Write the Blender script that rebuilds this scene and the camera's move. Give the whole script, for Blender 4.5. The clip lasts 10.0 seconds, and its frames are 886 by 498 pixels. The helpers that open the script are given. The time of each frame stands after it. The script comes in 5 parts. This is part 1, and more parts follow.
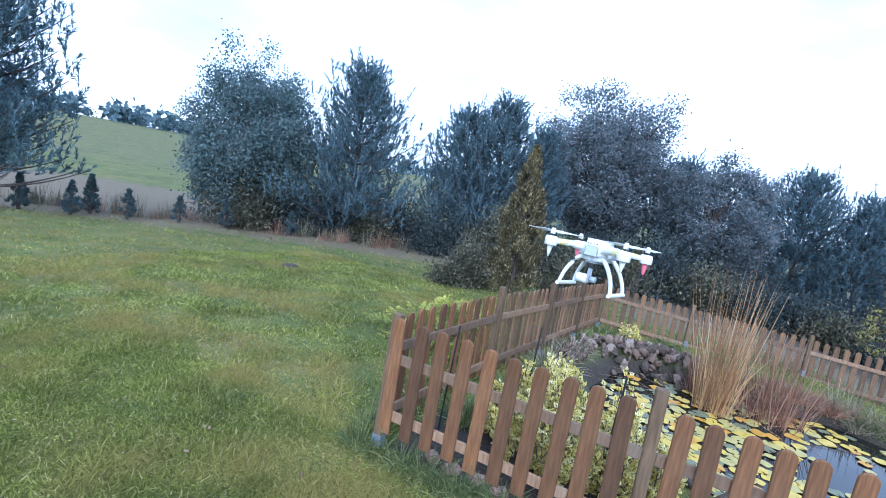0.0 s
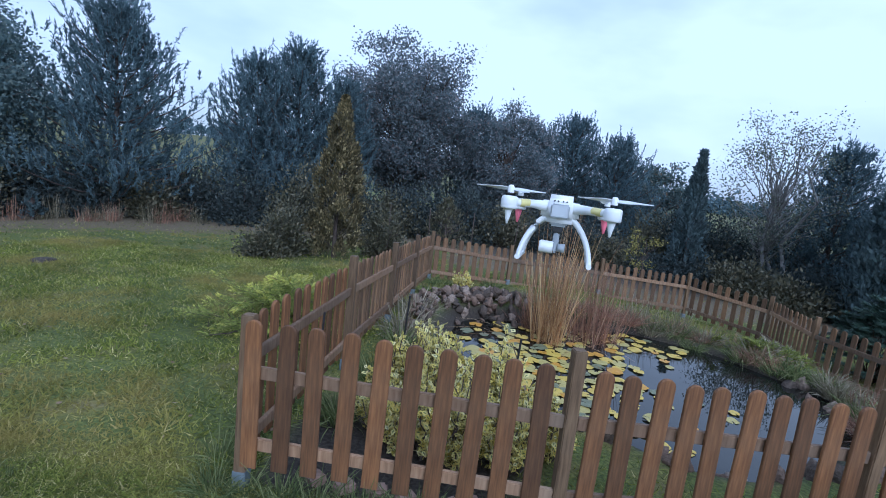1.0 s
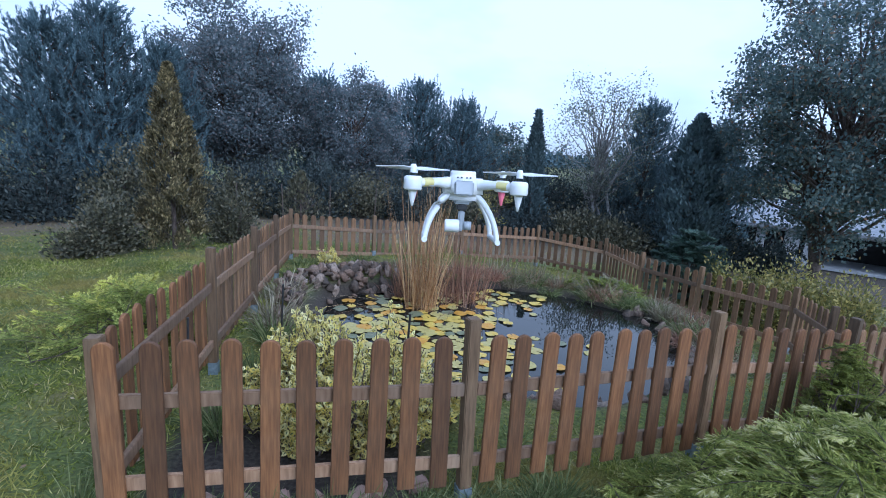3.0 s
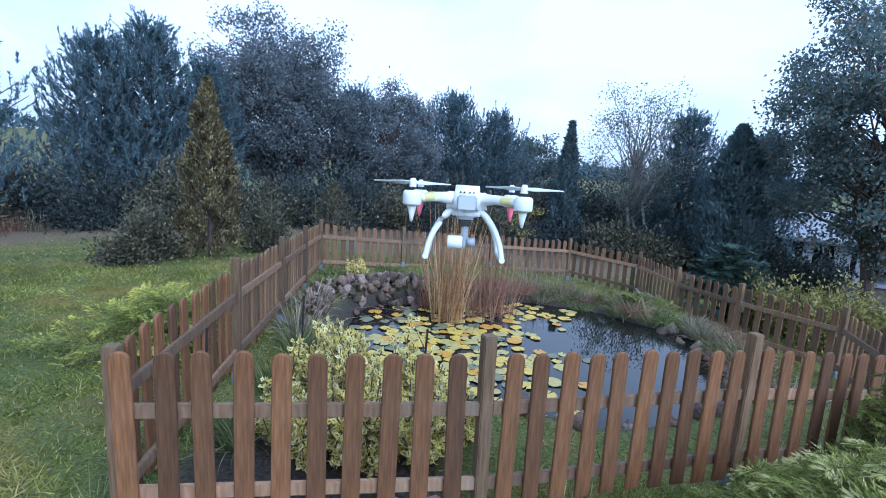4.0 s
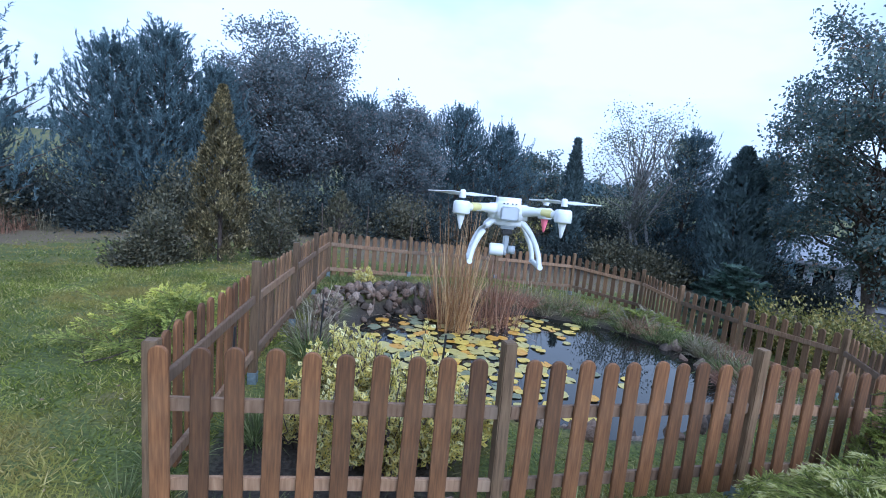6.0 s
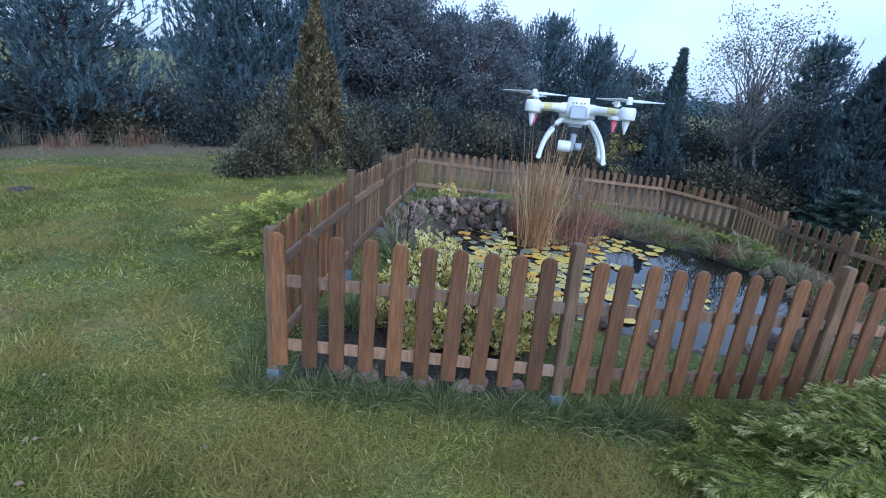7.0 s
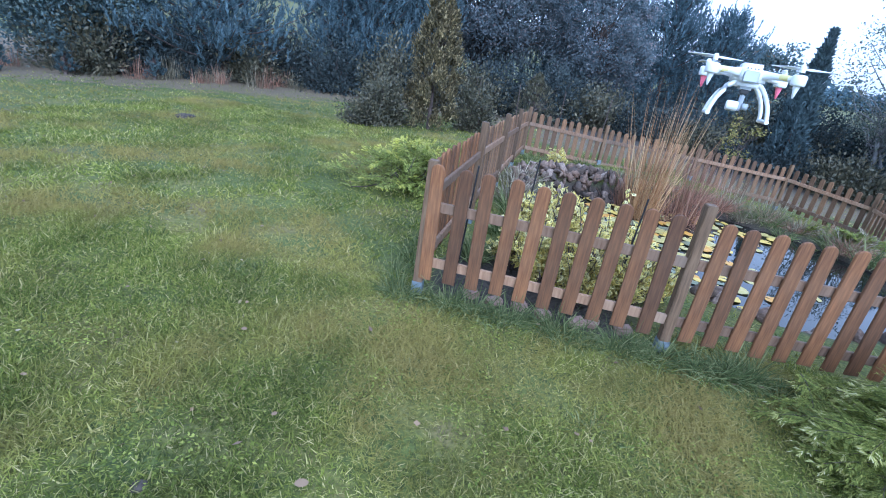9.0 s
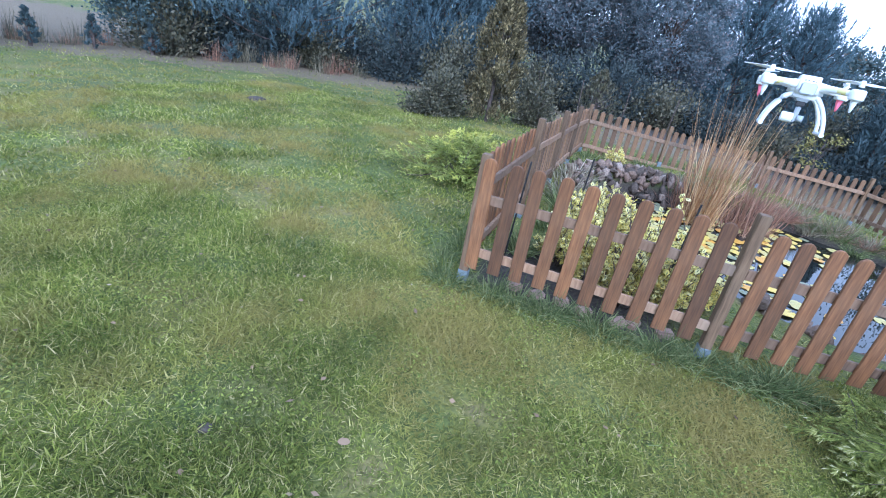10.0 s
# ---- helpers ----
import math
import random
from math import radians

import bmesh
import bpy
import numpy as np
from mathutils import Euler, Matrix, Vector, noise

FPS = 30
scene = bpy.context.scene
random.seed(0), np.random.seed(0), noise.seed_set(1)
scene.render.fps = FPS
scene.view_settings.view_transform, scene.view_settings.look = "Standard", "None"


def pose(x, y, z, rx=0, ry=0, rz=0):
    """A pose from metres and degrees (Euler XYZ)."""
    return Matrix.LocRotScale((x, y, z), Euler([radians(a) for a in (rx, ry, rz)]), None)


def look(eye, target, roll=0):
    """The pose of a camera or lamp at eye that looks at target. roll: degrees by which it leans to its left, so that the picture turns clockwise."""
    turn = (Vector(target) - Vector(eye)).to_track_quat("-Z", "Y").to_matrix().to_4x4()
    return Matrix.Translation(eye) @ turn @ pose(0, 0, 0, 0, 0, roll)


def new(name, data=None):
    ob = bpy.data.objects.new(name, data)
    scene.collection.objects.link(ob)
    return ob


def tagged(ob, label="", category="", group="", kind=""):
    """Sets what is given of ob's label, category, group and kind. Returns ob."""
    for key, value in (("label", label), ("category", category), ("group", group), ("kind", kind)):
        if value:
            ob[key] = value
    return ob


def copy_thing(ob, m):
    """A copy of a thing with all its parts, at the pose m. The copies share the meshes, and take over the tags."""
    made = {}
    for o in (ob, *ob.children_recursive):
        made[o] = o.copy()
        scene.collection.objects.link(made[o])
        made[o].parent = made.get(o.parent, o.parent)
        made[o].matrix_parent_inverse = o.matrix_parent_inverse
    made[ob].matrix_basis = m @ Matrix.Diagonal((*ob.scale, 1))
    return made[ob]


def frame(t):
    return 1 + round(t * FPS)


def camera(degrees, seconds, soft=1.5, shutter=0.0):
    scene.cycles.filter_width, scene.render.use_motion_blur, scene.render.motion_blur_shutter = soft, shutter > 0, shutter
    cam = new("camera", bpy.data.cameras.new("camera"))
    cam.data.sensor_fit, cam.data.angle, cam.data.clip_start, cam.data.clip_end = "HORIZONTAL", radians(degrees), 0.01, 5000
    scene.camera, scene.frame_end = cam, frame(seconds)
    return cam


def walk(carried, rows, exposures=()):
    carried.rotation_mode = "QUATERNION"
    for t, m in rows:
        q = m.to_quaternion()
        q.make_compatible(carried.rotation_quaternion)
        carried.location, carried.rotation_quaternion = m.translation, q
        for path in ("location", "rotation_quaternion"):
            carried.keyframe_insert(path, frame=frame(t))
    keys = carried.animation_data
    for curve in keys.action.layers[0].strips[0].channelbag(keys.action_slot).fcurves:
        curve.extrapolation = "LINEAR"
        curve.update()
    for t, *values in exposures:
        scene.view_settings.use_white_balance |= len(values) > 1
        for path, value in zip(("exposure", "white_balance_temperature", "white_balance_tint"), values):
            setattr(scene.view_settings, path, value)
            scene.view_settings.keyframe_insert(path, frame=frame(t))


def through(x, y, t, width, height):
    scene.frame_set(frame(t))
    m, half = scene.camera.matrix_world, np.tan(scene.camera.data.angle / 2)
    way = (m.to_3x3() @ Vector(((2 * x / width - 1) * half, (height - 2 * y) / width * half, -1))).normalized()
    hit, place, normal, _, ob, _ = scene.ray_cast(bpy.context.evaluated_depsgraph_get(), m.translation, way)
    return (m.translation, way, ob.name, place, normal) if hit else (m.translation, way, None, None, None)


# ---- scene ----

# ---------------------------------------------------------------- camera
cam = camera(83.4, 10.0, soft=1.0)
ROWS = [
    (0.0, 1.669, -2.711, 1.808, 82.60, -9.91, 28.29),
    (0.5, 1.468, -2.479, 1.743, 84.10, -9.67, 23.19),
    (1.0, 1.104, -2.267, 1.741, 80.91, -6.60, 4.97),
    (1.5, 0.915, -2.157, 1.768, 76.75, -8.81, -5.03),
    (2.0, 0.928, -2.148, 1.765, 76.31, -4.90, -10.64),
    (2.5, 0.955, -2.156, 1.758, 76.59, -4.30, -12.26),
    (2.7, 0.955, -2.156, 1.758, 77.43, -3.52, -12.95),
    (3.8, 1.067, -2.109, 1.771, 79.85, -3.60, -8.67),
    (4.0, 1.067, -2.109, 1.771, 79.78, -3.37, -8.35),
    (4.5, 1.022, -2.198, 1.794, 80.35, -4.44, -7.89),
    (5.0, 1.053, -2.129, 1.781, 81.85, -4.87, -8.17),
    (5.2, 1.053, -2.129, 1.781, 81.98, -4.89, -8.42),
    (6.3, 0.902, -2.221, 1.760, 79.81, -5.53, -7.48),
    (6.5, 0.902, -2.221, 1.760, 75.43, -5.18, -5.28),
    (7.0, 0.948, -2.448, 1.720, 71.38, -4.71, 1.77),
    (7.5, 0.957, -2.631, 1.675, 64.67, -2.98, 4.60),
    (8.0, 0.941, -2.645, 1.675, 64.69, -3.81, 7.74),
    (8.5, 0.750, -2.837, 1.666, 65.75, -6.54, 9.56),
    (9.0, 0.656, -2.942, 1.654, 66.32, -8.24, 13.03),
    (9.5, 0.628, -2.988, 1.650, 65.69, -9.65, 15.29),
    (10.0, 0.701, -3.060, 1.700, 64.25, -9.57, 20.06),
]
walk(cam, [(t, pose(x, y, z, rx, ry, rz)) for t, x, y, z, rx, ry, rz in ROWS],
     [(0.0, 1.05, 4650, 12), (0.5, 0.45, 4750, 13), (1.0, 0.22, 4750, 13), (1.5, 0.12, 4750, 13), (2.5, 0.3, 4750, 13), (4.5, 0.7, 4600, 12),
      (6.5, 0.5, 4700, 13), (7.0, 0.42, 4600, 13), (7.5, 0.6, 4500, 13), (9.0, 1.1, 4500, 14), (10.0, 1.3, 4580, 15)])

# ---------------------------------------------------------------- light
SUN_EL, SUN_AZ = radians(34), radians(158)
world = bpy.data.worlds.new("world")
scene.world = world
world.use_nodes = True
wn, wl = world.node_tree.nodes, world.node_tree.links
wn.clear()
w_out = wn.new("ShaderNodeOutputWorld")
w_bg = wn.new("ShaderNodeBackground")
w_bg.inputs["Strength"].default_value = 0.085
w_sky = wn.new("ShaderNodeTexSky")
w_sky.sky_type = "NISHITA"
w_sky.sun_disc = False
w_sky.sun_elevation, w_sky.sun_rotation = SUN_EL, SUN_AZ
w_sky.dust_density = 2.0
w_noise = wn.new("ShaderNodeTexNoise")
w_noise.inputs["Scale"].default_value = 1.6
w_noise.inputs["Detail"].default_value = 5.0
w_map = wn.new("ShaderNodeMapping")
w_map.inputs["Scale"].default_value = (1.0, 1.0, 2.6)
w_tc = wn.new("ShaderNodeTexCoord")
w_ramp = wn.new("ShaderNodeValToRGB")
w_ramp.color_ramp.elements[0].position, w_ramp.color_ramp.elements[1].position = 0.36, 0.62
w_ramp.color_ramp.elements[0].color, w_ramp.color_ramp.elements[1].color = (0.35, 0.35, 0.35, 1), (0.96, 0.96, 0.96, 1)
w_mix = wn.new("ShaderNodeMix")
w_mix.data_type = "RGBA"
w_mix.inputs["B"].default_value = (9.6, 10.2, 10.9, 1)
wl.new(w_tc.outputs["Generated"], w_map.inputs["Vector"])
wl.new(w_map.outputs["Vector"], w_noise.inputs["Vector"])
wl.new(w_noise.outputs["Fac"], w_ramp.inputs["Fac"])
wl.new(w_ramp.outputs["Color"], w_mix.inputs["Factor"])
wl.new(w_sky.outputs["Color"], w_mix.inputs["A"])
wl.new(w_mix.outputs["Result"], w_bg.inputs["Color"])
wl.new(w_bg.outputs["Background"], w_out.inputs["Surface"])
sun = new("sun", bpy.data.lights.new("sun", "SUN"))
sun.data.energy, sun.data.angle, sun.data.color = 1.5, radians(40), (1.0, 0.97, 0.93)
sun_way = Vector((math.sin(SUN_AZ) * math.cos(SUN_EL), math.cos(SUN_AZ) * math.cos(SUN_EL), math.sin(SUN_EL)))
sun.matrix_world = look(sun_way * 60, (0, 0, 0))

# ---------------------------------------------------------------- materials


def material(name, rough=0.8, metal=0.0):
    m = bpy.data.materials.new(name)
    m.use_nodes = True
    b = m.node_tree.nodes["Principled BSDF"]
    b.inputs["Roughness"].default_value, b.inputs["Metallic"].default_value = rough, metal
    return m, m.node_tree.nodes, m.node_tree.links, b


def ramp(nodes, stops):
    r = nodes.new("ShaderNodeValToRGB")
    while len(r.color_ramp.elements) < len(stops):
        r.color_ramp.elements.new(0.5)
    for e, (at, c) in zip(r.color_ramp.elements, stops):
        e.position, e.color = at, (*c, 1)
    return r


def noise_node(nodes, links, scale, detail=4.0, stretch=(1, 1, 1), space="Object"):
    n, mp, tc = nodes.new("ShaderNodeTexNoise"), nodes.new("ShaderNodeMapping"), nodes.new("ShaderNodeTexCoord")
    n.inputs["Scale"].default_value, n.inputs["Detail"].default_value = scale, detail
    mp.inputs["Scale"].default_value = stretch
    links.new(tc.outputs[space], mp.inputs["Vector"])
    links.new(mp.outputs["Vector"], n.inputs["Vector"])
    return n


def mix_color(nodes, links, fac, a, b, kind="MIX"):
    m = nodes.new("ShaderNodeMix")
    m.data_type, m.blend_type = "RGBA", kind
    for socket, v in (("Factor", fac), ("A", a), ("B", b)):
        if isinstance(v, (int, float)):
            m.inputs[socket].default_value = v
        elif isinstance(v, tuple):
            m.inputs[socket].default_value = (*v, 1)
        else:
            links.new(v, m.inputs[socket])
    return m.outputs["Result"]


def bump(nodes, links, b, height, strength, distance):
    n = nodes.new("ShaderNodeBump")
    n.inputs["Strength"].default_value, n.inputs["Distance"].default_value = strength, distance
    links.new(height, n.inputs["Height"])
    links.new(n.outputs["Normal"], b.inputs["Normal"])


def leaf_material(name, stops, through=0.3, rough=0.55, patch=2.0, dry=None):
    """Foliage: every leaf takes its own tone; light passes through it."""
    m, n, l, b = material(name, rough)
    geo = n.new("ShaderNodeNewGeometry")
    r = ramp(n, stops)
    l.new(geo.outputs["Random Per Island"], r.inputs["Fac"])
    big = noise_node(n, l, patch, 3.0)
    tone = ramp(n, [(0.3, (0.55, 0.55, 0.55)), (0.7, (1.25, 1.25, 1.25))])
    l.new(big.outputs["Fac"], tone.inputs["Fac"])
    col = mix_color(n, l, 1.0, r.outputs["Color"], tone.outputs["Color"], "MULTIPLY")
    if dry:
        spots = noise_node(n, l, 0.75, 5.0)
        k = ramp(n, [(0.46, (0, 0, 0)), (0.62, (0.7, 0.7, 0.7))])
        l.new(spots.outputs["Fac"], k.inputs["Fac"])
        col = mix_color(n, l, k.outputs["Color"], col, dry)
    l.new(col, b.inputs["Base Color"])
    tr = n.new("ShaderNodeBsdfTranslucent")
    l.new(col, tr.inputs["Color"])
    mx = n.new("ShaderNodeMixShader")
    mx.inputs["Fac"].default_value = through
    l.new(b.outputs["BSDF"], mx.inputs[1])
    l.new(tr.outputs["BSDF"], mx.inputs[2])
    l.new(mx.outputs["Shader"], n["Material Output"].inputs["Surface"])
    return m


def wood_material(name, dark, light, grey):
    m, n, l, b = material(name, 0.72)
    grain = noise_node(n, l, 9.0, 6.0, (9, 9, 0.7))
    r = ramp(n, [(0.3, dark), (0.7, light)])
    l.new(grain.outputs["Fac"], r.inputs["Fac"])
    wear = noise_node(n, l, 3.0, 5.0, (1, 1, 0.6))
    wr = ramp(n, [(0.45, (0, 0, 0)), (0.75, (0.7, 0.7, 0.7))])
    l.new(wear.outputs["Fac"], wr.inputs["Fac"])
    col = mix_color(n, l, wr.outputs["Color"], r.outputs["Color"], grey)
    info = n.new("ShaderNodeObjectInfo")
    vary = ramp(n, [(0.0, (0.5, 0.5, 0.52)), (0.5, (0.85, 0.83, 0.82)), (1.0, (1.15, 1.1, 1.05))])
    l.new(info.outputs["Random"], vary.inputs["Fac"])
    col = mix_color(n, l, 1.0, col, vary.outputs["Color"], "MULTIPLY")
    l.new(col, b.inputs["Base Color"])
    bump(n, l, b, grain.outputs["Fac"], 0.35, 0.004)
    return m


def plain_material(name, a, c, scale=20.0, rough=0.6, metal=0.0, relief=0.1):
    m, n, l, b = material(name, rough, metal)
    ns = noise_node(n, l, scale, 5.0)
    r = ramp(n, [(0.3, a), (0.7, c)])
    l.new(ns.outputs["Fac"], r.inputs["Fac"])
    l.new(r.outputs["Color"], b.inputs["Base Color"])
    if relief:
        bump(n, l, b, ns.outputs["Fac"], relief, 0.01)
    return m


M_PICKET = wood_material("picket_wood", (0.112, 0.049, 0.017), (0.265, 0.124, 0.044), (0.17, 0.12, 0.07))
M_PICKET_OLD = wood_material("weathered_picket_wood", (0.13, 0.070, 0.031), (0.27, 0.158, 0.075), (0.23, 0.175, 0.115))
M_RAIL = wood_material("rail_wood", (0.19, 0.108, 0.055), (0.37, 0.24, 0.14), (0.29, 0.235, 0.17))
M_POST = wood_material("post_wood", (0.11, 0.066, 0.031), (0.23, 0.148, 0.076), (0.20, 0.155, 0.10))
M_ZINC = plain_material("galvanised_steel", (0.14, 0.18, 0.2), (0.27, 0.31, 0.33), 30, 0.55, 0.4)
M_BLACK = plain_material("black_plastic", (0.01, 0.01, 0.012), (0.03, 0.03, 0.03), 20, 0.5)
M_SOIL = plain_material("crumbly_soil", (0.03, 0.024, 0.018), (0.10, 0.08, 0.06), 30, 0.95, 0, 0.8)
M_BARK = plain_material("bark", (0.05, 0.035, 0.028), (0.14, 0.11, 0.09), 14, 0.9, 0, 0.6)
M_BARK_PALE = plain_material("pale_bark", (0.12, 0.11, 0.1), (0.34, 0.33, 0.31), 9, 0.85, 0, 0.5)
M_BRICK = plain_material("terracotta", (0.22, 0.13, 0.095), (0.40, 0.28, 0.22), 12, 0.85, 0, 0.4)
M_WHITE = plain_material("white_shell", (0.78, 0.80, 0.82), (0.86, 0.87, 0.88), 6, 0.32, 0, 0)
M_GREY = plain_material("grey_shell", (0.30, 0.33, 0.36), (0.42, 0.45, 0.48), 12, 0.4, 0, 0)
M_GREYPALE = plain_material("pale_grey_shell", (0.48, 0.51, 0.54), (0.60, 0.63, 0.66), 12, 0.35, 0, 0)
M_YELLOW = plain_material("yellow_stripe", (0.70, 0.62, 0.22), (0.80, 0.72, 0.32), 12, 0.4, 0, 0)
M_PINK = plain_material("pink_lamp_cover", (0.85, 0.16, 0.25), (0.9, 0.24, 0.32), 12, 0.4, 0, 0)
M_BLADE = plain_material("propeller_plastic", (0.62, 0.64, 0.66), (0.72, 0.74, 0.76), 8, 0.4, 0, 0)
M_WALL = plain_material("pale_render", (0.34, 0.35, 0.36), (0.46, 0.47, 0.48), 3, 0.9, 0, 0.2)
M_ROOF = plain_material("grey_roofing", (0.20, 0.21, 0.23), (0.32, 0.33, 0.35), 5, 0.8, 0, 0.3)
# side wall colour with the shade around the outbuilding put into it
M_SHADEWALL = plain_material("shade_dark_wall", (0.03, 0.026, 0.024), (0.07, 0.06, 0.052), 5, 0.8, 0, 0.3)
# near-black colour that stands for the shade inside the outbuilding's bays
M_DARK = plain_material("painted_bay_shade", (0.012, 0.013, 0.015), (0.03, 0.03, 0.032), 4, 0.7, 0, 0.1)

# pine, cherry and birch: blue-grey haze is painted into the leaf colours
M_PINE = leaf_material("hazy_pine_needles", [(0.0, (0.080, 0.128, 0.145)), (0.5, (0.130, 0.192, 0.212)), (1.0, (0.195, 0.265, 0.280))], 0.35, 0.85)
M_CHERRY = leaf_material("hazy_autumn_leaves", [(0.0, (0.125, 0.160, 0.165)), (0.45, (0.180, 0.215, 0.222)), (0.88, (0.245, 0.262, 0.262)), (1.0, (0.35, 0.28, 0.25))], 0.45, 0.85)
M_BIRCH = leaf_material("hazy_birch_leaves", [(0.0, (0.110, 0.165, 0.170)), (0.6, (0.165, 0.225, 0.222)), (1.0, (0.245, 0.298, 0.262))], 0.45, 0.85)
M_WILLOW = leaf_material("sparse_leaves", [(0.0, (0.090, 0.124, 0.096)), (0.6, (0.170, 0.196, 0.144)), (1.0, (0.300, 0.278, 0.180))], 0.35)
# walnut and dark conifer leaves: lifted and blued in colour for haze as well
M_BIGLEAF = leaf_material("hazy_walnut_leaves", [(0.0, (0.105, 0.152, 0.150)), (0.6, (0.165, 0.222, 0.210)), (0.92, (0.255, 0.278, 0.225)), (1.0, (0.322, 0.190, 0.110))], 0.45, 0.85)
M_DARKCON = leaf_material("hazy_dark_conifer", [(0.0, (0.072, 0.108, 0.112)), (0.6, (0.112, 0.158, 0.162)), (1.0, (0.165, 0.215, 0.215))], 0.35, 0.85)
M_THUJA = leaf_material("golden_thuja", [(0.0, (0.075, 0.068, 0.034)), (0.55, (0.15, 0.125, 0.058)), (0.85, (0.28, 0.22, 0.10)), (1.0, (0.52, 0.43, 0.22))], 0.25, patch=5)
# near-black leaves: the shade below the trees is put into this colour
M_UNDER = leaf_material("shade_dark_undergrowth", [(0.0, (0.030, 0.042, 0.042)), (0.6, (0.055, 0.072, 0.068)), (1.0, (0.10, 0.115, 0.10))], 0.25, 0.9)
M_YEW = leaf_material("brownish_shrub", [(0.0, (0.06, 0.062, 0.038)), (0.6, (0.12, 0.115, 0.068)), (1.0, (0.215, 0.185, 0.105))], 0.25, patch=4)
M_JUNITIP = leaf_material("juniper_tips", [(0.0, (0.42, 0.42, 0.10)), (0.6, (0.60, 0.57, 0.20)), (1.0, (0.80, 0.75, 0.44))], 0.4, 0.9, patch=3)
M_GOLDTIP = leaf_material("golden_juniper_tips", [(0.0, (0.44, 0.44, 0.06)), (0.6, (0.62, 0.59, 0.09)), (1.0, (0.80, 0.73, 0.20))], 0.35, 0.75, patch=3)
M_JUNI = leaf_material("green_juniper", [(0.0, (0.10, 0.125, 0.024)), (0.5, (0.23, 0.265, 0.045)), (1.0, (0.42, 0.43, 0.09))], 0.4, 0.9, patch=3)
M_JUNIGOLD = leaf_material("golden_juniper", [(0.0, (0.13, 0.18, 0.03)), (0.5, (0.29, 0.33, 0.055)), (1.0, (0.50, 0.50, 0.12))], 0.35, 0.75, patch=4)
M_JUNIBLUE = leaf_material("blue_juniper", [(0.0, (0.03, 0.06, 0.045)), (0.6, (0.07, 0.12, 0.085)), (1.0, (0.13, 0.18, 0.12))], 0.2, patch=3)
M_SPIREA = leaf_material("yellowing_hedge", [(0.0, (0.12, 0.13, 0.03)), (0.6, (0.30, 0.27, 0.07)), (1.0, (0.48, 0.38, 0.11))], 0.3, patch=3)
M_CREAM = leaf_material("cream_leaf_margin", [(0.0, (0.72, 0.58, 0.11)), (0.6, (0.88, 0.75, 0.24)), (1.0, (0.93, 0.85, 0.44))], 0.3, 0.7, patch=4)
M_HEART = leaf_material("green_leaf_heart", [(0.0, (0.07, 0.12, 0.035)), (1.0, (0.17, 0.22, 0.07))], 0.2)
M_REED = leaf_material("dry_reed", [(0.0, (0.30, 0.15, 0.06)), (0.6, (0.55, 0.33, 0.14)), (1.0, (0.72, 0.52, 0.28))], 0.2)
M_REEDRED = leaf_material("red_brown_reed", [(0.0, (0.168, 0.084, 0.056)), (0.6, (0.350, 0.182, 0.112)), (1.0, (0.532, 0.336, 0.210))], 0.2)
M_GRASS = leaf_material("grass_blades", [(0.0, (0.075, 0.10, 0.014)), (0.45, (0.19, 0.225, 0.030)), (0.8, (0.34, 0.355, 0.062)), (1.0, (0.66, 0.57, 0.26))], 0.3, 0.95, patch=1.3, dry=(0.35, 0.27, 0.08))
M_TUFT = leaf_material("blue_green_tuft", [(0.0, (0.07, 0.10, 0.028)), (0.6, (0.16, 0.195, 0.058)), (1.0, (0.37, 0.385, 0.16))], 0.25, 0.9)
M_DRYTUFT = leaf_material("dry_grass", [(0.0, (0.13, 0.11, 0.06)), (0.6, (0.29, 0.25, 0.15)), (1.0, (0.52, 0.46, 0.32))], 0.25)
M_CLOVER = leaf_material("clover_leaves", [(0.0, (0.12, 0.15, 0.02)), (0.6, (0.23, 0.265, 0.04)), (1.0, (0.38, 0.39, 0.08))], 0.3, 0.95)
M_FALLEN = leaf_material("fallen_leaves", [(0.0, (0.14, 0.08, 0.045)), (0.6, (0.3, 0.2, 0.11)), (1.0, (0.45, 0.36, 0.22))], 0.1)


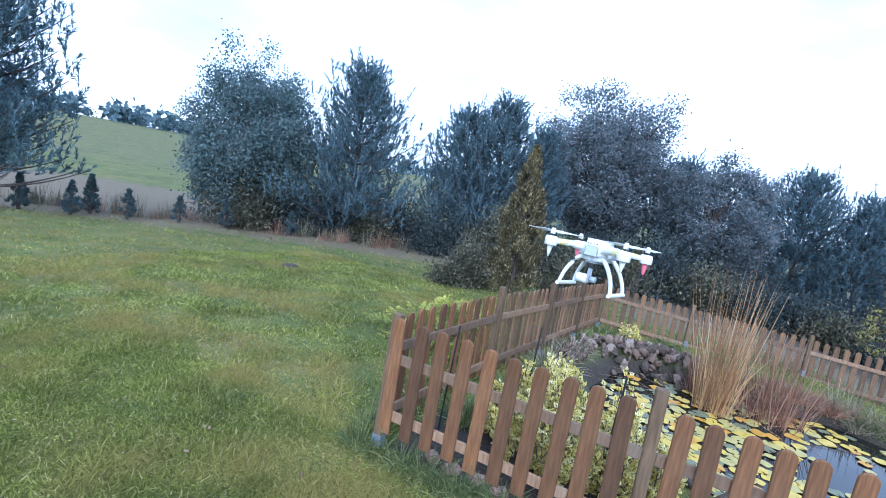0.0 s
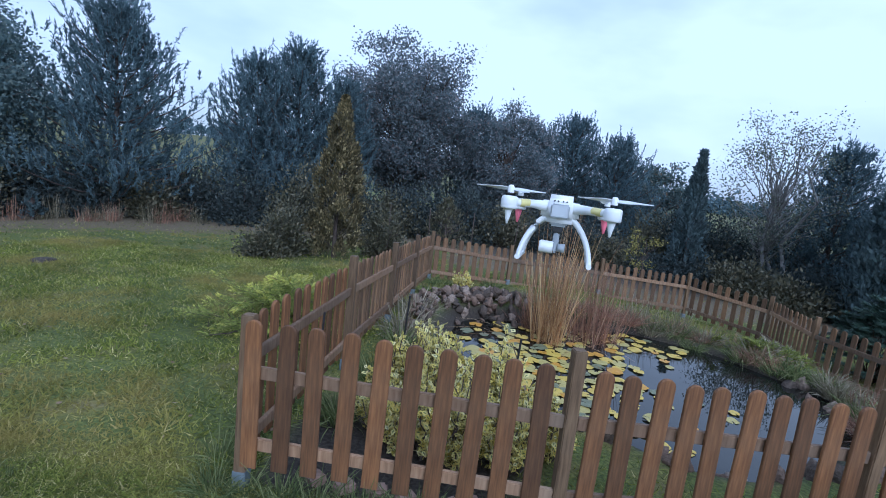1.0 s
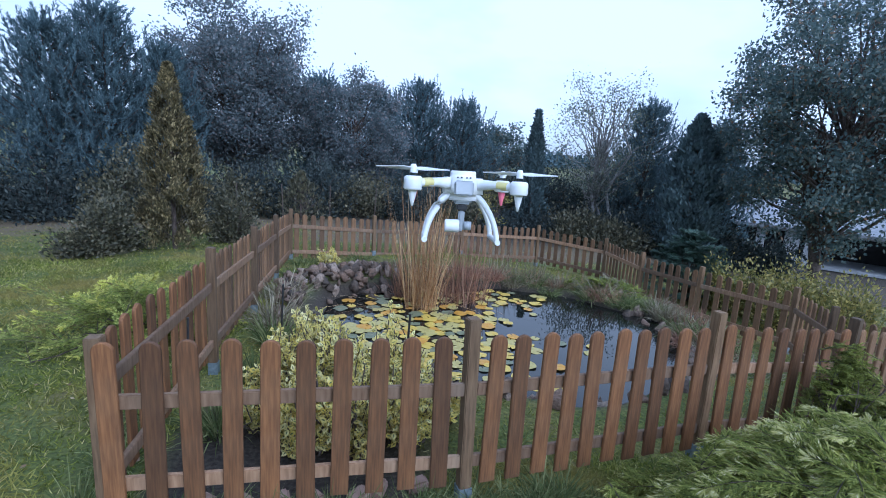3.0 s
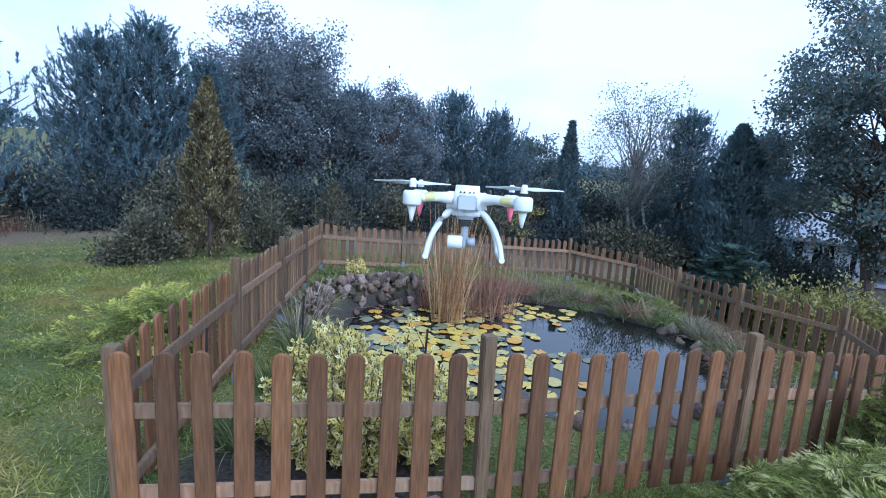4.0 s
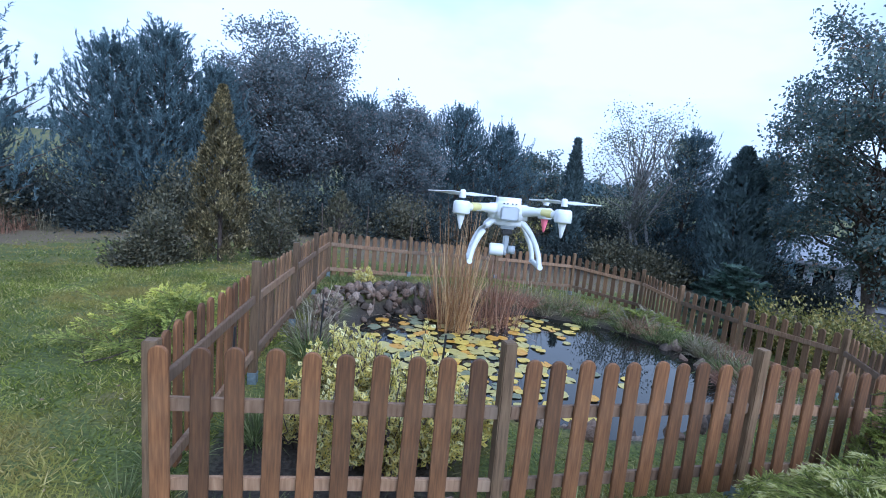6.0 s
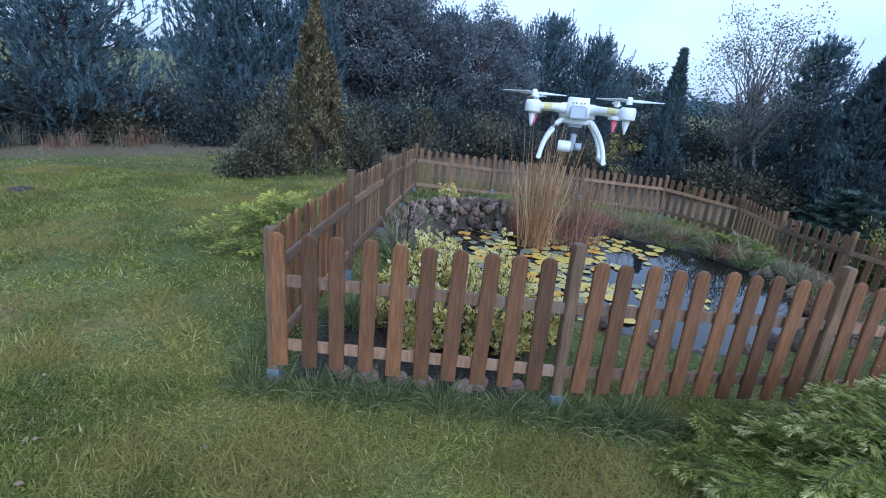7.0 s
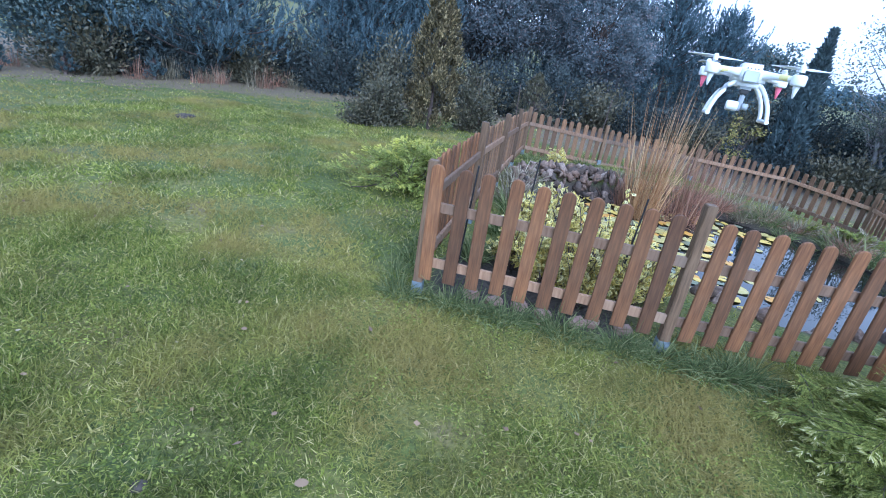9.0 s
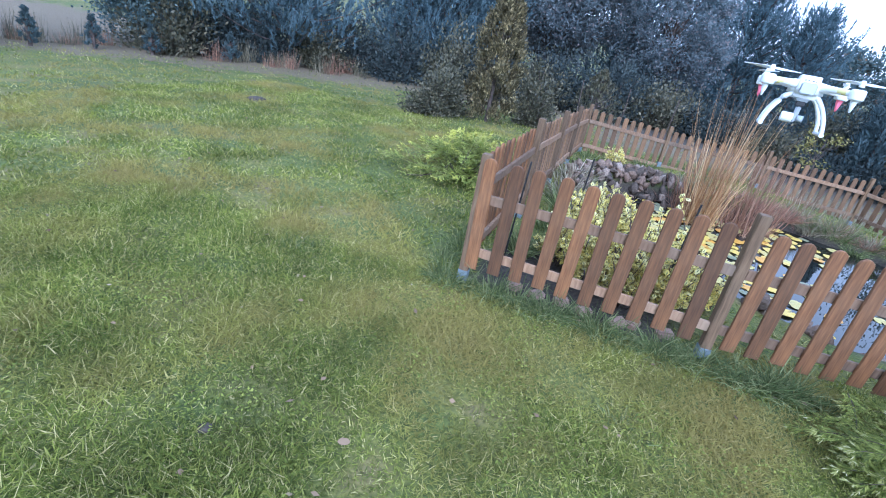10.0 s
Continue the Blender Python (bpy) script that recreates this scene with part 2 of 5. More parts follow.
def ground_material():
    """Lawn with dry patches; bare litter and soil where the attribute says so."""
    m, n, l, b = material("lawn_ground", 0.95)
    fine = noise_node(n, l, 38.0, 6.0)
    mid = noise_node(n, l, 2.2, 5.0)
    large = noise_node(n, l, 0.55, 4.0)
    g = ramp(n, [(0.25, (0.035, 0.048, 0.010)), (0.5, (0.095, 0.115, 0.022)), (0.75, (0.19, 0.205, 0.045))])
    l.new(fine.outputs["Fac"], g.inputs["Fac"])
    dry = ramp(n, [(0.25, (0.10, 0.085, 0.022)), (0.75, (0.25, 0.20, 0.06))])
    l.new(fine.outputs["Fac"], dry.inputs["Fac"])
    k = ramp(n, [(0.44, (0, 0, 0)), (0.68, (0.65, 0.65, 0.65))])
    l.new(mid.outputs["Fac"], k.inputs["Fac"])
    col = mix_color(n, l, k.outputs["Color"], g.outputs["Color"], dry.outputs["Color"])
    k2 = ramp(n, [(0.35, (0.75, 0.8, 0.75)), (0.65, (1.2, 1.15, 1.1))])
    l.new(large.outputs["Fac"], k2.inputs["Fac"])
    col = mix_color(n, l, 1.0, col, k2.outputs["Color"], "MULTIPLY")
    litter = ramp(n, [(0.3, (0.095, 0.070, 0.042)), (0.7, (0.22, 0.165, 0.105))])
    l.new(fine.outputs["Fac"], litter.inputs["Fac"])
    at = n.new("ShaderNodeAttribute")
    at.attribute_name = "litter"
    add = n.new("ShaderNodeMath")
    add.operation = "MULTIPLY_ADD"
    l.new(mid.outputs["Fac"], add.inputs[0])
    add.inputs[1].default_value = 1.2
    l.new(at.outputs["Fac"], add.inputs[2])
    edge = ramp(n, [(0.72, (0, 0, 0)), (1.15, (0.9, 0.9, 0.9))])
    l.new(add.outputs["Value"], edge.inputs["Fac"])
    col = mix_color(n, l, edge.outputs["Color"], col, litter.outputs["Color"])
    soil = ramp(n, [(0.3, (0.022, 0.017, 0.012)), (0.7, (0.075, 0.06, 0.045))])
    l.new(fine.outputs["Fac"], soil.inputs["Fac"])
    at2 = n.new("ShaderNodeAttribute")
    at2.attribute_name = "soil"
    col = mix_color(n, l, at2.outputs["Fac"], col, soil.outputs["Color"])
    l.new(col, b.inputs["Base Color"])
    bump(n, l, b, fine.outputs["Fac"], 0.6, 0.03)
    return m


M_GROUND = ground_material()
M_WATER, wnodes, wlinks, wb = material("pond_water", 0.015)
wb.inputs["Base Color"].default_value = (0.012, 0.013, 0.011, 1)
wb.inputs["IOR"].default_value = 1.33
wb.inputs["Specular IOR Level"].default_value = 0.7
wripple = noise_node(wnodes, wlinks, 6.0, 2.0)
bump(wnodes, wlinks, wb, wripple.outputs["Fac"], 0.03, 0.01)

# ---------------------------------------------------------------- mesh tools


class Buffer:
    """Collects vertices and faces with numpy, then makes one mesh."""

    def __init__(self):
        self.v, self.f, self.m, self.n = [], [], [], 0

    def add(self, verts, faces, slot=0):
        verts = np.asarray(verts, float).reshape(-1, 3)
        faces = np.asarray(faces, int)
        self.v.append(verts)
        self.f.append(faces + self.n)
        self.m.append(np.full(len(faces), slot))
        self.n += len(verts)

    def mesh(self, name, mats, smooth=False):
        v = np.concatenate(self.v)
        me = bpy.data.meshes.new(name)
        sizes = np.concatenate([np.full(len(f), f.shape[1]) for f in self.f])
        loops = np.concatenate([f.ravel() for f in self.f])
        me.vertices.add(len(v))
        me.vertices.foreach_set("co", v.ravel())
        me.loops.add(len(loops))
        me.loops.foreach_set("vertex_index", loops)
        me.polygons.add(len(sizes))
        me.polygons.foreach_set("loop_start", np.concatenate([[0], np.cumsum(sizes)[:-1]]))
        me.polygons.foreach_set("material_index", np.concatenate(self.m))
        me.polygons.foreach_set("use_smooth", np.full(len(sizes), smooth))
        me.update(calc_edges=True)
        me.validate()
        for m in mats:
            me.materials.append(m)
        return me

    def leaves(self, p, d, up, length, width, slot=0, waist=0.45):
        """Diamond leaves from p along d."""
        s = np.cross(d, up)
        s /= np.linalg.norm(s, axis=1, keepdims=True) + 1e-9
        length, width = np.broadcast_to(length, len(p))[:, None], np.broadcast_to(width, len(p))[:, None]
        c = p + d * length * waist
        v = np.stack([p, c + s * width / 2, p + d * length, c - s * width / 2], 1)
        self.add(v, np.arange(4 * len(p)).reshape(-1, 4), slot)

    def spikes(self, p, d, side, length, width, slot=0):
        """Pointed blades: triangles."""
        length, width = np.broadcast_to(length, len(p))[:, None], np.broadcast_to(width, len(p))[:, None]
        v = np.stack([p - side * width / 2, p + side * width / 2, p + d * length], 1)
        self.add(v, np.arange(3 * len(p)).reshape(-1, 3), slot)

    def arcs(self, p, d, side, length, width, droop, slot=0):
        """Long blades that bend over: two quads and a tip."""
        length, width, droop = (np.broadcast_to(a, len(p))[:, None] for a in (length, width, droop))
        z = np.array([0, 0, 1.0])
        q = lambda k: p + d * length * k - z * droop * length * k * k
        w = side * width / 2
        v = np.stack([p - w, p + w, q(0.4) + w * 0.9, q(0.4) - w * 0.9, q(0.75) + w * 0.6, q(0.75) - w * 0.6, q(1.0), q(1.0)], 1)
        i = np.arange(len(p))[:, None] * 8
        self.add(v, np.concatenate([i + [0, 1, 2, 3], i + [3, 2, 4, 5], i + [5, 4, 6, 7]]), slot)

    def tube(self, pts, radii, sides=6, slot=0, cap=True):
        pts = np.asarray(pts, float)
        radii = np.broadcast_to(radii, len(pts))
        rings = []
        for i, c in enumerate(pts):
            t = pts[min(i + 1, len(pts) - 1)] - pts[max(i - 1, 0)]
            t = t / (np.linalg.norm(t) + 1e-9)
            ref = np.array([1.0, 0, 0]) if abs(t[2]) > 0.8 else np.array([0, 0, 1.0])
            a = np.cross(t, ref)
            a /= np.linalg.norm(a)
            b = np.cross(t, a)
            an = np.arange(sides) * 2 * math.pi / sides
            rings.append(c + radii[i] * (np.cos(an)[:, None] * a + np.sin(an)[:, None] * b))
        f = [[i * sides + j, i * sides + (j + 1) % sides, (i + 1) * sides + (j + 1) % sides, (i + 1) * sides + j]
             for i in range(len(pts) - 1) for j in range(sides)]
        self.add(np.concatenate(rings), f, slot)
        if cap:
            self.add(rings[0], [list(range(sides))], slot)
            self.add(rings[-1], [list(range(sides))[::-1]], slot)

    def box(self, lo, hi, slot=0):
        (a, b, c), (d, e, f) = lo, hi
        self.add([(a, b, c), (d, b, c), (d, e, c), (a, e, c), (a, b, f), (d, b, f), (d, e, f), (a, e, f)],
                 [(0, 3, 2, 1), (4, 5, 6, 7), (0, 1, 5, 4), (1, 2, 6, 5), (2, 3, 7, 6), (3, 0, 4, 7)], slot)


def unit(v):
    return v / (np.linalg.norm(v, axis=-1, keepdims=True) + 1e-9)


def part(name, mesh, parent=None, m=None, label=""):
    """One mesh object, under its thing."""
    ob = new(name, mesh)
    ob.parent = parent
    if m is not None:
        ob.matrix_basis = m
    if label:
        ob["label"] = label
    return ob


def bevelled(name, size, mat, width=0.004, segments=2, taper=1.0):
    """A box with rounded edges, its base at z = 0."""
    bm = bmesh.new()
    bmesh.ops.create_cube(bm, size=1.0)
    for v in bm.verts:
        k = taper if v.co.z > 0 else 1.0
        v.co = Vector((v.co.x * size[0] * k, v.co.y * size[1] * k, (v.co.z + 0.5) * size[2]))
    if width:
        bmesh.ops.bevel(bm, geom=bm.edges[:], offset=width, segments=segments, affect="EDGES")
    me = bpy.data.meshes.new(name)
    bm.to_mesh(me)
    bm.free()
    me.materials.append(mat)
    return me


def smooth(a):
    a = np.clip(a, 0, 1)
    return a * a * (3 - 2 * a)


# ---------------------------------------------------------------- the plan
POND = (2.95, 3.35, 2.25, 2.05)
WATER_Z = -0.42
FENCE_RING = [(0.02, 0.06), (1.66, 0.04), (3.25, 0.28), (4.6, 0.5), (5.8, 0.85), (6.28, 1.95), (6.9, 2.95), (6.62, 4.34), (6.4, 5.55),
              (6.62, 7.15), (5.6, 8.35), (3.68, 7.95), (1.78, 7.4), (0.27, 6.86), (0.2, 5.2), (0.14, 3.5), (0.08, 1.82)]
FENCE_TOPS = [0.915, 0.905, 0.84, 0.70, 0.48, 0.29, 0.22, 0.15, 0.12, 0.08, 0.14, 0.27, 0.38, 0.53, 0.65, 0.76, 0.865]
TREELINE = [(-18.0, 2.0), (-13.5, 5.2), (-11.0, 7.8), (-8.2, 10.4), (-6.0, 12.0), (-3.0, 13.0), (0.0, 13.6), (4.0, 14.0), (8.0, 13.0), (11.0, 10.8)]


def pond_r(x, y):
    """Below 1 inside the pond's bank line."""
    a = np.arctan2(y - POND[1], x - POND[0])
    wob = 1 + 0.06 * np.sin(3 * a + 0.6) + 0.04 * np.sin(5 * a + 2.0) + 0.02 * np.sin(11 * a) - 0.16 * np.exp(-((a + 2.45) / 0.4) ** 2)
    return np.hypot((x - POND[0]) / POND[2], (y - POND[1]) / POND[3]) / wob


def lie(x, y):
    """Height of the ground."""
    x, y = np.asarray(x, float), np.asarray(y, float)
    knoll = np.hypot(x - 1.0, y + 2.0)
    z = -0.78 * (1 - np.exp(-(knoll / 13.0) ** 1.8))
    z = z - 0.38 * smooth((x - 3.2) / 3.0) * smooth((y - 0.6) / 2.0)
    z = z - 1.4 * smooth((x - 9.0) / 12.0)
    d = np.hypot(x, y)
    z = z + 4.6 * smooth((d - 60) / 160) * smooth((-x + 10) / 60)
    z = z + 0.025 * np.sin(x * 1.3 + 0.4 * y) * np.sin(y * 1.1 + 1.0) * smooth((-x + 0.2) / 2.0)
    pr = pond_r(x, y)
    z = np.where(pr < 1.3, np.maximum(z, z + (WATER_Z + 0.09 - z) * smooth((1.3 - pr) / 0.16)), z)
    return np.where(pr < 1.12, z - (z - WATER_Z + 0.38) * smooth((1.08 - pr) / 0.2), z)


def inside_fence(x, y):
    x, y = np.asarray(x, float), np.asarray(y, float)
    odd = np.zeros(x.shape, bool)
    ring = FENCE_RING
    for (ax, ay), (bx, by) in zip(ring, ring[1:] + ring[:1]):
        odd ^= ((ay > y) != (by > y)) & (x < (bx - ax) * (y - ay) / (by - ay + 1e-12) + ax)
    return odd


def line_dist(x, y, pts):
    x, y = np.asarray(x, float), np.asarray(y, float)
    best = np.full(x.shape, 1e9)
    for (ax, ay), (bx, by) in zip(pts, pts[1:]):
        k = np.clip(((x - ax) * (bx - ax) + (y - ay) * (by - ay)) / ((bx - ax) ** 2 + (by - ay) ** 2), 0, 1)
        best = np.minimum(best, np.hypot(x - ax - k * (bx - ax), y - ay - k * (by - ay)))
    return best


def behind_treeline(x, y):
    pts = [(-60, -8)] + TREELINE + [(60, 0)]
    return np.asarray(y) > np.interp(np.asarray(x), [p[0] for p in pts], [p[1] for p in pts])


# ---------------------------------------------------------------- ground and water
def build_ground():
    near = np.arange(-4.0, 9.0, 0.08)
    out = np.cumsum(0.1 * 1.12 ** np.arange(75))
    out = out[out < 900]
    xs = np.concatenate([-4.0 - out[::-1], near, 9.0 + out])
    ys = xs.copy()
    gx, gy = np.meshgrid(xs, ys)
    gz = lie(gx, gy)
    n, k = gx.shape
    i = np.arange(n * k).reshape(n, k)
    f = np.stack([i[:-1, :-1], i[:-1, 1:], i[1:, 1:], i[1:, :-1]], -1).reshape(-1, 4)
    b = Buffer()
    b.add(np.stack([gx, gy, gz], -1), f)
    me = b.mesh("ground", [M_GROUND], True)
    x, y = gx.ravel(), gy.ravel()
    d = line_dist(x, y, TREELINE)
    litter = np.where(behind_treeline(x, y), smooth((14 - d) / 6), smooth((3.6 - d) / 3.2)) * 0.75 - 0.1
    litter = np.maximum(litter, 0.75 * smooth((y - 8.6) / 1.2) * smooth((x + 0.4) / 1.5) * smooth((16 - d) / 4) - 0.1)
    # far field dulled with a little of the litter tone
    litter = np.maximum(litter, 0.16 * smooth((np.hypot(x, y) - 30) / 20))
    soil = np.where(inside_fence(x, y), smooth((1.5 - y) / 0.7) * smooth((x + 0.2) / 0.4) * smooth((1.8 - x) / 0.5), 0)
    soil = np.maximum(soil, smooth((1.13 - pond_r(x, y)) / 0.1))
    # ground beyond the fence and treeline darkened with the soil tone
    soil = np.maximum(soil, 0.9 * smooth((y - 10.5) / 2.5) * smooth((x - 0.5) / 1.5) * smooth((70 - np.hypot(x, y)) / 20))
    soil = np.maximum(soil, 0.7 * behind_treeline(x, y) * smooth((d - 0.6) / 1.5) * smooth((18 - d) / 6) * smooth((x + 14) / 3))
    for name, val in (("litter", litter), ("soil", soil)):
        at = me.attributes.new(name, "FLOAT", "POINT")
        at.data.foreach_set("value", np.asarray(val, float))
    tagged(new("ground", me), "patchy autumn lawn with dry brown spots", "lawn", kind="structure")


build_ground()


def build_water():
    b = Buffer()
    an = np.arange(72) * 2 * math.pi / 72
    ring = np.stack([POND[0] + 1.12 * POND[2] * np.cos(an), POND[1] + 1.12 * POND[3] * np.sin(an), np.full(72, WATER_Z)], 1)
    b.add(ring, [list(range(72))])
    tagged(new("water", b.mesh("water", [M_WATER])), "dark still pond water mirroring the sky", "pond", kind="structure")


build_water()

# ---------------------------------------------------------------- fence
def picket_mesh(length, mat):
    """A flat slat with a rounded head and softened edges."""
    w, t = 0.043, 0.0105
    prof = [(-w, 0.0), (w, 0.0)] + [(w * math.cos(a), length - w * 0.95 + w * 0.95 * math.sin(a)) for a in np.linspace(0.0, math.pi, 9)]
    n = len(prof)
    ins = 0.9
    b = Buffer()
    cx, cz = 0.0, length / 2
    edge = [(x, z) for x, z in prof]
    face = [(x * ins, cz + (z - cz) * (1 - 0.004 / length * 2)) for x, z in prof]
    v = [(x, -t, z) for x, z in face] + [(x, -t + 0.004, z) for x, z in edge] + [(x, t - 0.004, z) for x, z in edge] + [(x, t, z) for x, z in face]
    f = [(k * n + i, k * n + (i + 1) % n, (k + 1) * n + (i + 1) % n, (k + 1) * n + i) for k in range(3) for i in range(n)]
    b.add(v, f)
    b.f.append(np.array([list(range(n))[::-1]]))
    b.m.append(np.zeros(1, int))
    b.f.append(np.array([list(range(3 * n, 4 * n))]))
    b.m.append(np.zeros(1, int))
    return b.mesh("picket", [mat])


PICKET = picket_mesh(0.8, M_PICKET)
PICKET_OLD = picket_mesh(0.8, M_PICKET_OLD)
POST = bevelled("post", (0.064, 0.064, 1.0), M_POST, 0.005)
BRACKET_BM = bevelled("bracket", (0.072, 0.072, 0.13), M_ZINC, 0.003)


RAIL = bevelled("rail", (1.0, 0.028, 0.066), M_RAIL, 0.004)


def fence_post(fence, x, y, top, yaw, lean=0.0):
    base = float(lie(x, y))
    m = pose(x, y, base, lean, lean * 0.6, yaw)
    ob = part("post", POST, fence, m @ Matrix.Translation((0, 0, 0.06)) @ Matrix.Diagonal((1, 1, top - base - 0.06, 1)), "greyed brown square wooden post")
    part("bracket", BRACKET_BM, fence, m @ pose(0, 0, -0.03), "grey galvanised steel post anchor")
    return ob


def fence_panel(fence, a, b, za, zb, count, rng, slat, upper, end=""):
    """A panel from post a to post b; slats outside, two rails inside; za, zb: the slats' top."""
    (ax, ay), (bx, by) = a, b
    run = math.hypot(bx - ax, by - ay)
    yaw = math.degrees(math.atan2(by - ay, bx - ax))
    e = pose(ax, ay, (za + zb) / 2 - 0.81, 0, 0, yaw)
    slope = math.degrees(math.atan2(zb - za, run))
    lead, slack = {"first": (0.3, 0.2), "last": (0.75, -0.05)}.get(end, (0.75, 0.5))
    pitch = run / (count + slack)
    for z in (upper, 0.085):
        part("rail", RAIL, fence, e @ pose(run / 2, 0.0, z, 0, -slope, 0) @ Matrix.Diagonal((run - 0.05, 1, 1, 1)), "paler weathered wooden rail")
    for i in range(count):
        x = pitch * (lead + i)
        dz = (zb - za) * (x / run - 0.5) + rng.uniform(-0.008, 0.008)
        part("picket", slat, fence, e @ pose(x + rng.uniform(-0.004, 0.004), -0.027, dz, rng.uniform(-0.6, 0.6), rng.uniform(-0.9, 0.9), rng.uniform(-1, 1)))


def build_fence():
    rng = random.Random(4)
    fence = tagged(new("picket_fence"), "low brown-stained wooden picket fence round the pond", "fence")
    tops = FENCE_TOPS
    n = len(FENCE_RING)
    for i in range(n):
        a, b = FENCE_RING[i], FENCE_RING[(i + 1) % n]
        run = math.hypot(b[0] - a[0], b[1] - a[1])
        fence_panel(fence, a, b, tops[i], tops[(i + 1) % n], max(3, round(run / 0.161 - 0.4)), rng, PICKET if i < 3 or i == n - 1 else PICKET_OLD, 0.48 if i < 4 else 0.54, "first" if i == 0 else "last" if i == n - 1 else "")
        fence_post(fence, a[0], a[1], tops[i] + (0.0 if i == 0 else 0.07), math.degrees(math.atan2(b[1] - a[1], b[0] - a[0])), rng.uniform(-0.8, 0.8))


# ---------------------------------------------------------------- trees and shrubs
def limb_points(p, q, rng, sag=0.0, n=5):
    p, q = np.asarray(p, float), np.asarray(q, float)
    ks = np.linspace(0, 1, n)
    pts = p + (q - p) * ks[:, None]
    pts[1:-1] += rng.normal(0, 0.05 * np.linalg.norm(q - p), (n - 2, 3))
    pts[:, 2] += sag * np.sin(ks * math.pi)
    return pts


def thing(name, x, y, label, category, group="", z=None, turn=0.0):
    e = new(name)
    e.matrix_basis = pose(x, y, float(lie(x, y)) if z is None else z, 0, 0, turn)
    return tagged(e, label, category, group)


def leafy_tree(x, y, h, r, low, clumps, per, leaf, mat, bark, seed, label, droop=0.0, shape=1.0, trunk=0.09, spread=0.30, stems=1):
    """Trunk, limbs and an uneven crown of separate leaves; low: where the crown begins."""
    rng = np.random.default_rng(seed)
    e = thing("tree", x, y, label, "tree", "trees round the garden")
    t = Buffer()
    lead = np.array([0.06 * r * rng.normal(), 0.06 * r * rng.normal(), h * 0.8])
    for s in range(stems):
        off = np.array([rng.normal() * 0.25, rng.normal() * 0.25, 0]) * (stems > 1)
        t.tube(limb_points(off * 0.3 + (0, 0, -0.1), lead + off * 3, rng, 0, 7), np.linspace(trunk, trunk * 0.25, 7), 7)
    u = rng.normal(size=(clumps, 3))
    u = unit(u) * rng.uniform(0.25, 1.0, (clumps, 1)) ** 0.5
    mid, half = (h + low) / 2, (h - low) / 2
    c = np.stack([u[:, 0] * r, u[:, 1] * r, u[:, 2] * half], 1)
    taper = 1 - (shape - 1) * np.clip(u[:, 2], 0, 1) * 0.5
    c[:, :2] *= taper[:, None]
    c[:, 2] += mid
    c *= 1 + rng.normal(0, 0.06, (clumps, 1))
    lv = Buffer()
    for k in range(clumps):
        if k % 2 == 0:
            z0 = np.clip(c[k, 2] * 0.55, low * 0.5, h * 0.75)
            t.tube(limb_points((lead[0] * z0 / h, lead[1] * z0 / h, z0), c[k], rng, 0.08 * r), np.linspace(trunk * 0.35, 0.008, 5), 4, cap=False)
    cen = np.repeat(c, per, 0)
    p = cen + rng.normal(0, spread * r / 2.0, cen.shape) * (1, 1, 0.8)
    if droop:
        p[:, 2] -= np.abs(rng.normal(0, droop, len(p)))
    p[:, 2] = np.maximum(p[:, 2], 0.15)
    d = unit(rng.normal(size=p.shape) + (0, 0, -0.5 if droop else 0.1))
    lv.leaves(p, d, unit(rng.normal(size=p.shape)), rng.uniform(0.7, 1.3, len(p)) * leaf, rng.uniform(0.45, 0.7, len(p)) * leaf)
    part("trunk", t.mesh("trunk", [bark], True), e)
    part("crown", lv.mesh("crown", [mat]), e)
    return e


